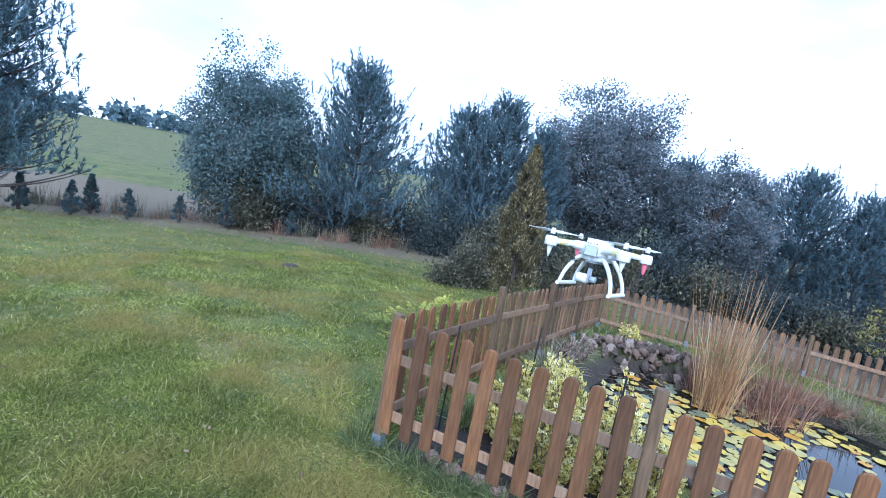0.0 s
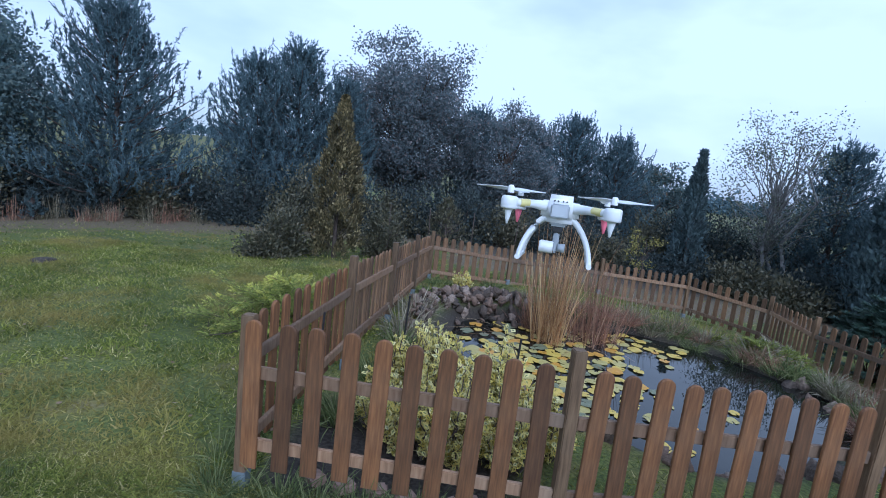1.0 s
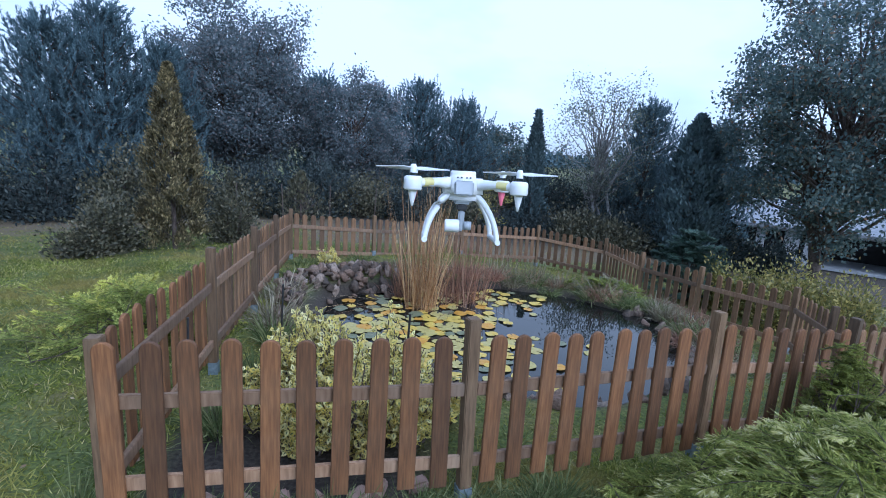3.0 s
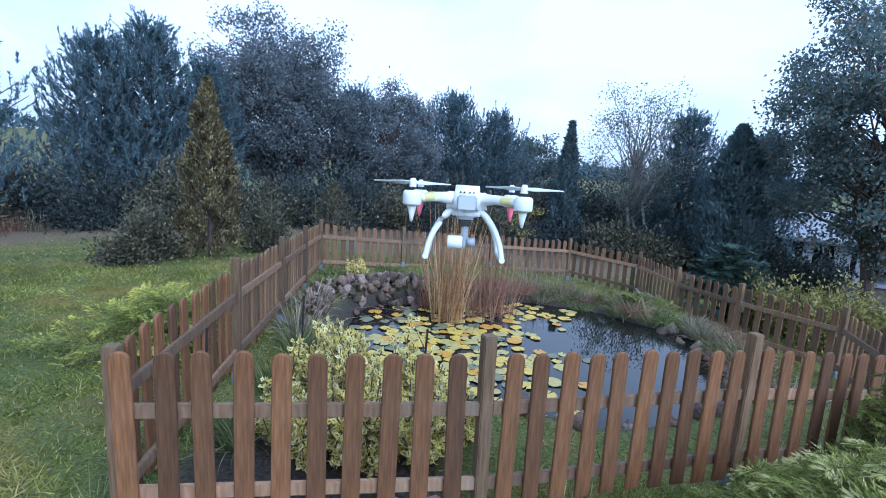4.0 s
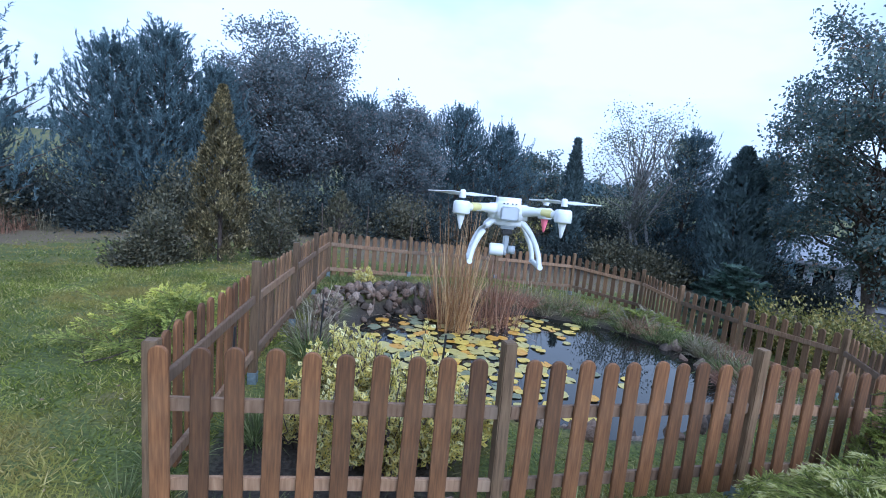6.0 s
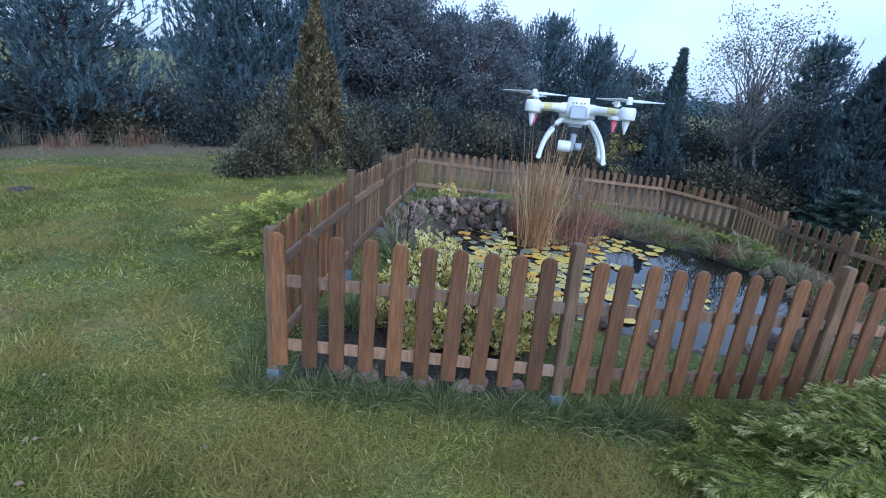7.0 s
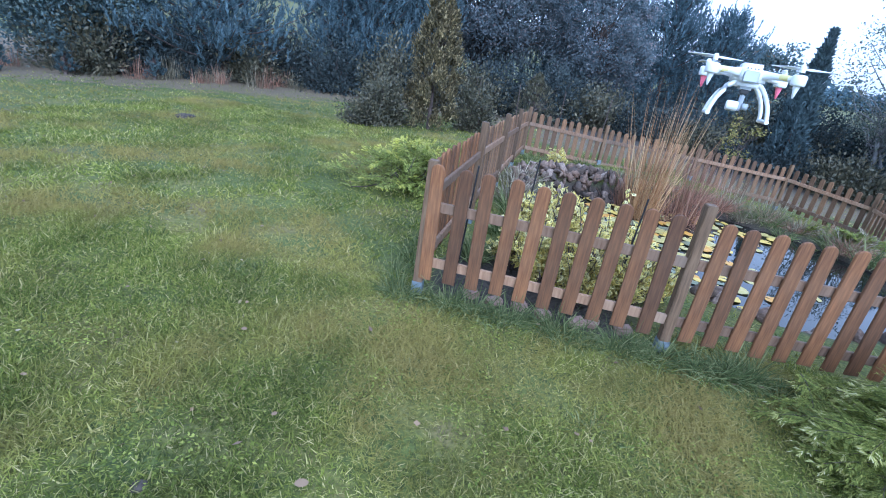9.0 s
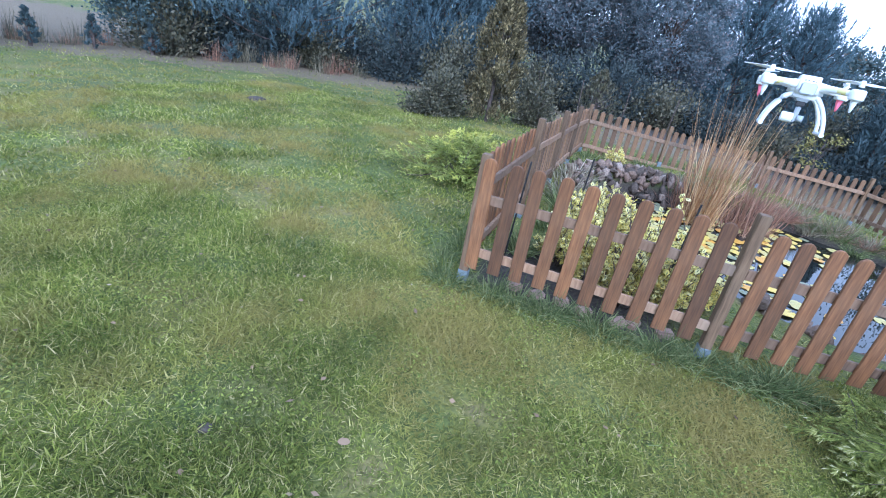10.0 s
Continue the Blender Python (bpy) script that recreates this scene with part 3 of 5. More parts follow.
def pine_tree(x, y, h, r, seed, mat=None, label="pine with upward shoots, haze blue painted into its needles", low=0.25):
    rng = np.random.default_rng(seed)
    e = thing("pine_tree", x, y, label, "tree", "trees round the garden")
    t, lv = Buffer(), Buffer()
    t.tube([(0, 0, -0.1), (0.03, 0, h * 0.35), (-0.03, 0.03, h * 0.7), (0, 0, h * 0.97)], (0.12, 0.09, 0.05, 0.012), 7)
    P, D = [], []
    whorls = max(6, int(h / 0.36))
    for w in range(whorls):
        z0 = h * (0.10 + 0.84 * w / (whorls - 1))
        k = (z0 / h)
        reach = r * 1.12 * (1 - k ** 2.0) * rng.uniform(0.85, 1.15) + 0.12
        nb = rng.integers(6, 9)
        for j in range(nb):
            an = 2 * math.pi * (j + rng.uniform(-0.3, 0.3)) / nb + w
            out = np.array([math.cos(an), math.sin(an), 0])
            ln = reach * rng.uniform(0.7, 1.12)
            rise = ln * (0.25 + 0.6 * k)
            base = np.array([0, 0, z0])
            ks = np.linspace(0, 1, 6)[:, None]
            pts = base + out * ln * ks + np.array([0, 0, 1]) * rise * ks ** 1.8
            t.tube(pts, np.linspace(0.03, 0.008, 6), 4, cap=False)
            m = int(9 + ln * 7)
            kk = rng.uniform(0.12, 1.0, m)[:, None]
            tw = base + out * ln * kk + np.array([0, 0, 1]) * rise * kk ** 1.8 + rng.normal(0, 0.12 + 0.05 * ln, (m, 3))
            P.append(tw)
            D.append(unit(out * (0.75 - 0.6 * kk) + np.array([0, 0, 0.5]) + np.array([0, 0, 0.75]) * kk ** 2 + rng.normal(0, 0.26, (m, 3))))
    P.append(np.array([[0, 0, h * 0.86], [0, 0, h * 0.93], [0.05, 0, h * 0.9]]))
    D.append(np.array([[0, 0, 1.0]] * 3))
    P, D = np.concatenate(P), np.concatenate(D)
    keep = P[:, 2] > low
    P, D = P[keep], D[keep]
    shoots = rng.uniform(0.25, 0.62, len(P))
    per = 32
    kk = rng.uniform(0, 1, (len(P), per, 1))
    p = P[:, None] + D[:, None] * shoots[:, None, None] * kk
    d = unit(D[:, None] + rng.normal(0, 0.40, (len(P), per, 3)))
    p, d = p.reshape(-1, 3), d.reshape(-1, 3)
    lv.leaves(p, d, unit(rng.normal(size=p.shape)), rng.uniform(0.09, 0.15, len(p)), rng.uniform(0.02, 0.034, len(p)))
    part("trunk", t.mesh("trunk", [M_BARK], True), e)
    part("crown", lv.mesh("crown", [mat or M_PINE]), e)
    return e


def column_conifer(x, y, h, r, count, leaf, mat, seed, label, ragged=0.12, name="conifer", clump=70, fill=1.35):
    """Narrow upright conifer of many small upright sprays."""
    rng = np.random.default_rng(seed)
    e = thing(name, x, y, label, "conifer")
    t, lv = Buffer(), Buffer()
    t.tube([(0, 0, -0.05), (0, 0, h * 0.9)], (0.05, 0.01), 6)
    heads = max(40, int(clump * h * r / leaf / 2))
    hk, ha = rng.uniform(0, 1, heads) ** 0.85, rng.uniform(0, 2 * math.pi, heads)
    hr = rng.uniform(0.55, 1.0, heads)
    pick = rng.integers(0, heads, count)
    k = np.clip(hk[pick] + rng.normal(0, 0.022, count) + 0.02, 0, 1)
    prof = np.where(k < 0.18, 0.75 + 0.25 * k / 0.18, (1 - (np.clip(k - 0.18, 0, 1) / 0.82) ** fill))
    lump = 1 + ragged * (np.sin(ha[pick] * 3 + hk[pick] * 21) + 0.8 * np.sin(ha[pick] * 5 - hk[pick] * 34))
    rad = r * (prof + 0.04) * lump * (hr[pick] + rng.normal(0, 0.09, count))
    an = ha[pick] + rng.normal(0, 0.12, count) / (prof + 0.25)
    p = np.stack([rad * np.cos(an), rad * np.sin(an), 0.03 + k * h * 0.97], 1)
    out = np.stack([np.cos(an), np.sin(an), np.zeros(count)], 1)
    d = unit(out * 0.45 + np.array([0, 0, 0.9]) + rng.normal(0, 0.38, p.shape))
    lv.leaves(p, d, unit(out + rng.normal(0, 0.5, p.shape)), rng.uniform(0.6, 1.3, count) * leaf, rng.uniform(0.25, 0.5, count) * leaf)
    for i in range(0, 60):
        kk = rng.uniform(0.05, 0.9)
        q = np.array([0, 0, kk * h])
        a2 = rng.uniform(0, 6.28)
        t.tube([q, q + np.array([math.cos(a2), math.sin(a2), 0.7]) * r * 0.8 * (1 - kk * 0.8)], (0.012, 0.004), 4, cap=False)
    part("trunk", t.mesh("trunk", [M_BARK], True), e)
    part("foliage", lv.mesh("foliage", [mat]), e)
    return e


def round_shrub(x, y, r, h, count, leaf, mat, seed, label, name="shrub", long=0.55):
    rng = np.random.default_rng(seed)
    e = thing(name, x, y, label, "shrub")
    t, lv = Buffer(), Buffer()
    heads = unit(rng.normal(size=(26, 3)) * (1, 1, 0.8) + (0, 0, 0.5))
    heads[:, 2] = np.abs(heads[:, 2])
    heads *= rng.uniform(0.55, 1.0, (26, 1))
    tips = heads * (r, r, h * 0.85)
    for q in tips:
        t.tube(limb_points((rng.normal() * 0.05, rng.normal() * 0.05, -0.03), q, rng, 0.04), np.linspace(0.018, 0.004, 5), 4, cap=False)
    cen = tips[rng.integers(0, 26, count)] * rng.uniform(0.35, 1.0, (count, 1))
    p = cen + rng.normal(0, 0.16, (count, 3)) * (r, r, h)
    p[:, 2] = np.abs(p[:, 2]) + 0.02
    d = unit(p / (r, r, h) + rng.normal(0, 0.6, p.shape) + (0, 0, 0.35))
    lv.leaves(p, d, unit(rng.normal(size=p.shape)), rng.uniform(0.6, 1.3, count) * leaf, rng.uniform(0.8, 1.2, count) * leaf * long)
    part("stem_frame", t.mesh("stem_frame", [M_BARK], True), e)
    part("foliage", lv.mesh("foliage", [mat]), e)
    return e


def spreading_juniper(x, y, rx, ry, h, branches, mat, seed, label, leaf=0.04, turn=0.0, tips=None, plume=0.45, nod=0.5, wide=0.28, thin=0.17):
    """Arching branches that end in flat feathery plumes with paler tips."""
    rng = np.random.default_rng(seed)
    e = thing("juniper", x, y, label, "juniper", turn=turn)
    t, lv = Buffer(), Buffer()
    z = np.array([0, 0, 1.0])
    for i in range(branches):
        an = 2.399963 * i + rng.normal(0, 0.25)
        k = ((i + 0.5) / branches) ** 0.55
        out = np.array([math.cos(an), math.sin(an), 0])
        end = out * (rx * k, ry * k, 0) * rng.uniform(0.85, 1.12)
        high = h * (1.05 - 0.78 * k ** 2.2) * rng.uniform(0.72, 1.1)
        length = plume * rng.uniform(0.7, 1.25)
        lean = unit(out * (0.75 + 0.35 * k) + z * (0.75 - 0.55 * k) + rng.normal(0, 0.38, 3) * (1, 1, 0.5))
        root = end - lean * length + z * high
        root[2] = max(root[2], 0.05)
        n = 32
        s = np.linspace(0.0, 1.0, n)
        axis = root + lean * length * s[:, None] - z * (nod * length * 0.35) * s[:, None] ** 2.5
        axis[:, 2] = np.maximum(axis[:, 2], 0.03)
        if i % 2 == 0:
            t.tube(limb_points(end * 0.12, root, rng, 0.02), np.linspace(0.012, 0.004, 5), 4, cap=False)
        t.tube(axis[::5], np.linspace(0.003, 0.001, len(axis[::5])), 3, cap=False)
        tang = unit(np.gradient(axis, axis=0))
        across = unit(np.cross(tang, z + rng.normal(0, 0.25, 3)))
        side = np.where(np.arange(n) % 2, 1.0, -1.0)[:, None]
        twig = unit(tang * 0.8 + across * side * 0.7 + rng.normal(0, 0.2, tang.shape) - z * 0.05)
        reach = length * (0.06 + wide * np.sin(np.clip(s * 0.95 + 0.08, 0, 1) * math.pi) ** 0.8) * rng.uniform(0.75, 1.2, n)
        per = 17
        kk = (np.arange(per) + rng.uniform(0.1, 0.9, (n, per)))[..., None] / per
        p = axis[:, None] + twig[:, None] * reach[:, None, None] * kk
        flat = unit(np.cross(twig, z))
        fan = np.where(np.arange(per) % 2, 0.55, -0.55)[None, :, None] * (1.0 - 0.5 * kk)
        d = unit(twig[:, None] + flat[:, None] * fan + rng.normal(0, 0.13, p.shape))
        size = leaf * rng.uniform(0.75, 1.3, (n, per)) * (1.1 - 0.35 * kk[..., 0])
        bright = (s[:, None] * 0.85 + kk[..., 0] * 0.2 + rng.uniform(-0.08, 0.08, (n, per)) + 0.25 * (high / h - 0.6) > 0.84).ravel()
        p, d, size = p.reshape(-1, 3), d.reshape(-1, 3), size.ravel()
        p[:, 2] = np.maximum(p[:, 2], 0.012)
        up = unit(rng.normal(0, 0.3, p.shape) + z)
        for slot, sel in ((0, ~bright), (1, bright)):
            if sel.any():
                lv.leaves(p[sel], d[sel], up[sel], size[sel], size[sel] * thin, slot)
    part("branch_frame", t.mesh("branch_frame", [M_BARK], True), e)
    part("foliage", lv.mesh("foliage", [mat, tips or mat]), e)
    return e


def reed_clump(x, y, r, h, count, mat, seed, label, z=None):
    rng = np.random.default_rng(seed)
    b = Buffer()
    an, k = rng.uniform(0, 6.283, count), rng.uniform(0, 1, count) ** 0.7
    p = np.stack([np.cos(an) * k * r * 0.36, np.sin(an) * k * r * 0.36, np.full(count, -0.05)], 1)
    out = np.stack([np.cos(an), np.sin(an), np.zeros(count)], 1)
    d = unit(out * (0.02 + 0.22 * k[:, None] * rng.uniform(0.1, 1, (count, 1))) + np.array([0, 0, 1.0]) + rng.normal(0, 0.10, p.shape))
    side = unit(np.cross(d, rng.normal(size=p.shape)))
    b.arcs(p, d, side, h * rng.uniform(0.25, 1.0, count) ** 0.8, rng.uniform(0.004, 0.010, count), np.where(rng.random(count) < 0.3, rng.uniform(0.3, 0.75, count), rng.uniform(0.0, 0.25, count)))
    fallen = count // 8
    d2 = unit(out[:fallen] + rng.normal(0, 0.4, (fallen, 3)) + (0, 0, 0.5))
    b.arcs(p[:fallen] * 1.6, d2, unit(np.cross(d2, (0, 0, 1.0))), h * rng.uniform(0.4, 0.8, fallen), 0.009, rng.uniform(0.3, 0.7, fallen))
    e = new("reed_clump", b.mesh("reed_clump", [mat]))
    e.matrix_basis = pose(x, y, float(lie(x, y)) if z is None else z)
    return tagged(e, label, "reeds")


def grass_tuft(x, y, r, h, count, mat, seed, label, droop=(0.2, 0.7), wide=0.006):
    rng = np.random.default_rng(seed)
    b = Buffer()
    an, k = rng.uniform(0, 6.283, count), rng.uniform(0, 1, count)
    p = np.stack([np.cos(an) * k * r * 0.4, np.sin(an) * k * r * 0.4, np.full(count, -0.02)], 1)
    out = np.stack([np.cos(an), np.sin(an), np.zeros(count)], 1)
    d = unit(out * rng.uniform(0.2, 1.1, (count, 1)) + np.array([0, 0, 1.0]) + rng.normal(0, 0.15, p.shape))
    b.arcs(p, d, unit(np.cross(d, rng.normal(size=p.shape))), h * rng.uniform(0.5, 1.1, count), wide * rng.uniform(0.7, 1.3, count), rng.uniform(*droop, count))
    e = new("grass_tuft", b.mesh("grass_tuft", [mat]))
    e.matrix_basis = pose(x, y, float(lie(x, y)))
    return tagged(e, label, "grass tuft")


def build_trees():
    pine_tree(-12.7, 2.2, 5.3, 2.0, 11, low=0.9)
    leafy_tree(-12.0, 9.0, 5.7, 2.1, 0.3, 220, 200, 0.10, M_BIRCH, M_BARK_PALE, 12, "weeping birch with fine leaves greyed by painted haze", 0.4, 1.3, 0.10, 0.2)
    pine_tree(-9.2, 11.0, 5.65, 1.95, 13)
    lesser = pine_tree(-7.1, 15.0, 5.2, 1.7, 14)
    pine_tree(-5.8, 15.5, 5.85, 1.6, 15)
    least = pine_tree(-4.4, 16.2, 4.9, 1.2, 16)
    leafy_tree(-2.6, 19.4, 7.3, 2.9, 1.0, 300, 230, 0.115, M_CHERRY, M_BARK, 17, "broad tree with autumn leaves greyed by painted haze", 0, 1.0, 0.16, 0.2)
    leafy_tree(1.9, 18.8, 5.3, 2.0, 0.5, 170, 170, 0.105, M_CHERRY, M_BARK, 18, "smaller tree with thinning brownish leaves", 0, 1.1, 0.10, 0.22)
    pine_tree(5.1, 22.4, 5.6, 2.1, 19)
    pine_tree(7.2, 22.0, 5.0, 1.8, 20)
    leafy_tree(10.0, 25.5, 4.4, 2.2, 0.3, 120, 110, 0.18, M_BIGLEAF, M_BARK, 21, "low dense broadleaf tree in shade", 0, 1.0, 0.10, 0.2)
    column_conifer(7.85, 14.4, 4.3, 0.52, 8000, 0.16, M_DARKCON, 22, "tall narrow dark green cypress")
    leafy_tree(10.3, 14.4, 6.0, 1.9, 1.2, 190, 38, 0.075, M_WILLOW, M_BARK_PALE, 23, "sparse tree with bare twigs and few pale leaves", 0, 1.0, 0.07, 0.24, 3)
    column_conifer(11.0, 10.3, 4.2, 0.82, 14000, 0.17, M_DARKCON, 24, "dense dark columnar spruce with haze blue in its leaf colour", 0.12, fill=2.6)
    leafy_tree(13.7, 8.3, 8.2, 3.1, 1.2, 280, 210, 0.105, M_BIGLEAF, M_BARK, 25, "large tree with big rusty and haze-greyed leaves", 0.1, 1.0, 0.16, 0.14)
    for i, (x, y) in enumerate([(0.4, 21.8), (3.4, 24.0), (13.0, 15.6), (15.2, 14.2)]):
        copy_thing(least if i % 2 else lesser, pose(x, y, float(lie(x, y)) - 0.05, 0, 0, 47 * i))
    rng = random.Random(7)
    under = []
    for (ax, ay), (bx, by) in zip(TREELINE[1:], TREELINE[2:]):
        steps = max(2, round(math.hypot(bx - ax, by - ay) / 1.15))
        for k in range(steps):
            q = (k + rng.uniform(0, 0.6)) / steps
            x, y = ax + (bx - ax) * q, ay + (by - ay) * q
            side = math.hypot(bx - ax, by - ay)
            for back in (rng.uniform(0.5, 1.3), rng.uniform(2.2, 3.8)):
                under.append((x - (by - ay) / side * back, y + (bx - ax) / side * back))
    under += [(9.6, 11.6), (12.2, 11.2), (13.2, 12.0), (9.0, 12.6), (14.6, 10.8), (9.2, 16.6), (10.6, 16.9), (12.0, 16.4), (13.4, 15.2), (14.8, 13.6), (11.4, 14.6), (6.6, 16.2), (8.0, 17.4)]
    under += [(10.2, 20.2), (11.4, 19.4), (12.8, 18.6), (14.4, 17.4), (16.0, 16.0), (17.6, 14.6), (12.0, 20.8), (9.0, 19.6)]
    under = [q for q in under if q[0] > -12.4]
    # two of three shrubs take the leaf colour darkened for shade
    for i, (x, y) in enumerate(under):
        round_shrub(x, y, rng.uniform(1.1, 1.6), rng.uniform(1.3, 2.3) * (1.5 if y > 15 and x > 7 else 0.75 if x > 5 else 1.0), 4200, 0.12, (M_YEW, M_UNDER, M_UNDER)[i % 3], 40 + i, "undergrowth below the trees, mostly with shade put into its leaf colour", "undergrowth", 0.5)
    for i, (x, y, h) in enumerate([(-12.1, 3.9, 0.8), (-11.8, 5.1, 0.75), (-13.4, 5.0, 0.95), (-13.0, 3.2, 0.85), (-11.4, 6.3, 0.7), (-12.6, 4.6, 0.9), (-10.6, 7.2, 0.65), (-9.4, 8.6, 0.7)]):
        column_conifer(x, y, h, 0.2, 900, 0.09, M_DARKCON, 70 + i, "small dark young conifer at the lawn's edge", 0.15, "young_conifer")
    weeds = np.random.default_rng(9)
    for i in range(44):
        k = weeds.uniform(0, 1) ** 1.3
        x = np.interp(k, [0, 0.25, 0.5, 0.75, 1], [-17.0, -13.5, -11.0, -8.2, -6.0]) + weeds.normal(0, 0.25)
        y = np.interp(k, [0, 0.25, 0.5, 0.75, 1], [2.5, 5.2, 7.8, 10.4, 12.0]) + weeds.normal(0, 0.25)
        reed_clump(float(x), float(y), 0.7, float(weeds.uniform(0.45, 0.95)), 90, (M_REEDRED, M_DRYTUFT, M_YEW)[i % 3], 700 + i, "dry brown weeds at the edge of the trees")
    # conifer with golden tips and its neighbours by the fence
    column_conifer(-1.94, 8.05, 3.4, 0.52, 26000, 0.08, M_THUJA, 30, "golden-brown columnar thuja beside the fence", 0.16, "thuja", 24, 1.9)
    round_shrub(-2.9, 7.5, 0.78, 1.2, 10000, 0.07, M_YEW, 31, "brownish rounded shrub beside the thuja")
    round_shrub(-1.1, 9.0, 0.6, 1.3, 4500, 0.07, M_YEW, 32, "dull loose shrub behind the thuja")
    column_conifer(0.1, 12.6, 1.45, 0.75, 1800, 0.11, M_YEW, 33, "small dull young spruce behind the fence", 0.25, "young_spruce")
    leafy_tree(5.7, 11.8, 1.75, 0.45, 0.4, 18, 26, 0.07, M_SPIREA, M_BARK, 34, "young tree with bright yellow leaves", 0, 1.0, 0.025)


def build_shrubs():
    spreading_juniper(-0.8, 2.75, 1.0, 0.95, 0.58, 62, M_JUNIGOLD, 50, "golden-green spreading juniper outside the fence", 0.036, tips=M_GOLDTIP, plume=0.75, nod=0.3, wide=0.2, thin=0.24)
    spreading_juniper(3.3, -0.72, 1.2, 0.85, 0.74, 400, M_JUNI, 51, "large green spreading juniper on the lawn", 0.030, tips=M_JUNITIP, plume=0.42, nod=0.8)
    spreading_juniper(4.75, -0.28, 1.05, 0.85, 0.70, 230, M_JUNI, 57, "green spreading juniper beside the larger one", 0.032, tips=M_JUNITIP, plume=0.4)
    spreading_juniper(4.1, 0.10, 0.30, 0.22, 0.78, 90, M_JUNI, 52, "dark green upright juniper by the fence", 0.026, plume=0.26)
    spreading_juniper(5.35, 4.95, 0.85, 0.5, 0.5, 80, M_JUNI, 53, "flat olive-green juniper on the pond's bank", 0.06, tips=M_DRYTUFT, plume=0.5, nod=0.9)
    spreading_juniper(7.5, 5.7, 0.85, 0.85, 1.3, 110, M_JUNIBLUE, 54, "blue-green juniper outside the fence", 0.07, plume=0.4)
    for i, (x, y) in enumerate([(7.7, 4.95), (8.1, 4.7), (8.5, 4.35), (7.75, 3.9), (8.9, 3.9), (8.3, 3.3)]):
        round_shrub(x, y, 0.55, 1.12, 3200, 0.06, M_SPIREA, 80 + i, "yellowing low hedge shrub outside the fence", "hedge_shrub")


build_trees()
build_shrubs()


# ---------------------------------------------------------------- pond edge and plants
def euonymus(x, y, r, h, count, seed):
    """Bush of cream-edged leaves in upright sprigs."""
    rng = np.random.default_rng(seed)
    e = thing("variegated_shrub", x, y, "variegated shrub with cream-edged green leaves", "shrub", "variegated shrubs by the pond")
    t, lv = Buffer(), Buffer()
    n = max(8, count // 14)
    an, k = rng.uniform(0, 6.283, n), rng.uniform(0, 1, n) ** 0.6
    tip = np.stack([np.cos(an) * r * k, np.sin(an) * r * k, h * rng.uniform(0.45, 1.05, n) * (1.1 - 0.45 * k)], 1)
    P, D = [], []
    for q in tip:
        root = q * (0.35, 0.35, 0) + (0, 0, -0.02)
        pts = limb_points(root, q, rng, 0.0, 5)
        t.tube(pts, np.linspace(0.007, 0.003, 5), 4, cap=False)
        s = rng.uniform(0.3, 1.0, 44)
        P.append(root + (q - root) * s[:, None] + rng.normal(0, 0.014, (44, 3)))
        ax = unit(q - root)
        D.append(unit(ax * 0.6 + rng.normal(0, 0.75, (44, 3))))
    P, D = np.concatenate(P), np.concatenate(D)
    up = unit(rng.normal(0, 0.6, P.shape) + (0, -0.3, 1))
    ln = rng.uniform(0.032, 0.056, len(P))
    lv.leaves(P, D, up, ln, ln * 0.68)
    nrm = unit(np.cross(np.cross(D, up), D))
    lv.leaves(P + D * ln[:, None] * 0.14 + nrm * 0.0015, D, up, ln * 0.55, ln * 0.17, 1)
    lv.leaves(P + D * ln[:, None] * 0.14 - nrm * 0.0015, D, up, ln * 0.55, ln * 0.17, 1)
    part("stem_frame", t.mesh("stem_frame", [M_BARK]), e)
    part("foliage", lv.mesh("foliage", [M_CREAM, M_HEART]), e)


def stone_mesh(seed):
    rng = np.random.default_rng(seed)
    bm = bmesh.new()
    bmesh.ops.create_icosphere(bm, subdivisions=2, radius=1.0)
    off = Vector(rng.uniform(-9, 9, 3))
    for v in bm.verts:
        v.co *= 1 + 0.95 * noise.noise(v.co * 1.1 + off) + 0.22 * noise.noise(v.co * 2.6 + off)
    me = bpy.data.meshes.new("stone")
    bm.to_mesh(me)
    bm.free()
    me.materials.append(M_STONE_VAR)
    for p in me.polygons:
        p.use_smooth = True
    return me


def stone_material():
    m, n, l, b = material("mixed_field_stone", 0.85)
    ns = noise_node(n, l, 2.6, 6.0)
    r = ramp(n, [(0.3, (0.6, 0.6, 0.6)), (0.7, (1.25, 1.25, 1.25))])
    l.new(ns.outputs["Fac"], r.inputs["Fac"])
    info = n.new("ShaderNodeObjectInfo")
    c = ramp(n, [(0.0, (0.07, 0.056, 0.044)), (0.35, (0.14, 0.10, 0.072)), (0.7, (0.22, 0.145, 0.10)), (1.0, (0.34, 0.27, 0.21))])
    l.new(info.outputs["Random"], c.inputs["Fac"])
    l.new(mix_color(n, l, 1.0, c.outputs["Color"], r.outputs["Color"], "MULTIPLY"), b.inputs["Base Color"])
    bump(n, l, b, ns.outputs["Fac"], 0.5, 0.06)
    return m


M_STONE_VAR = stone_material()


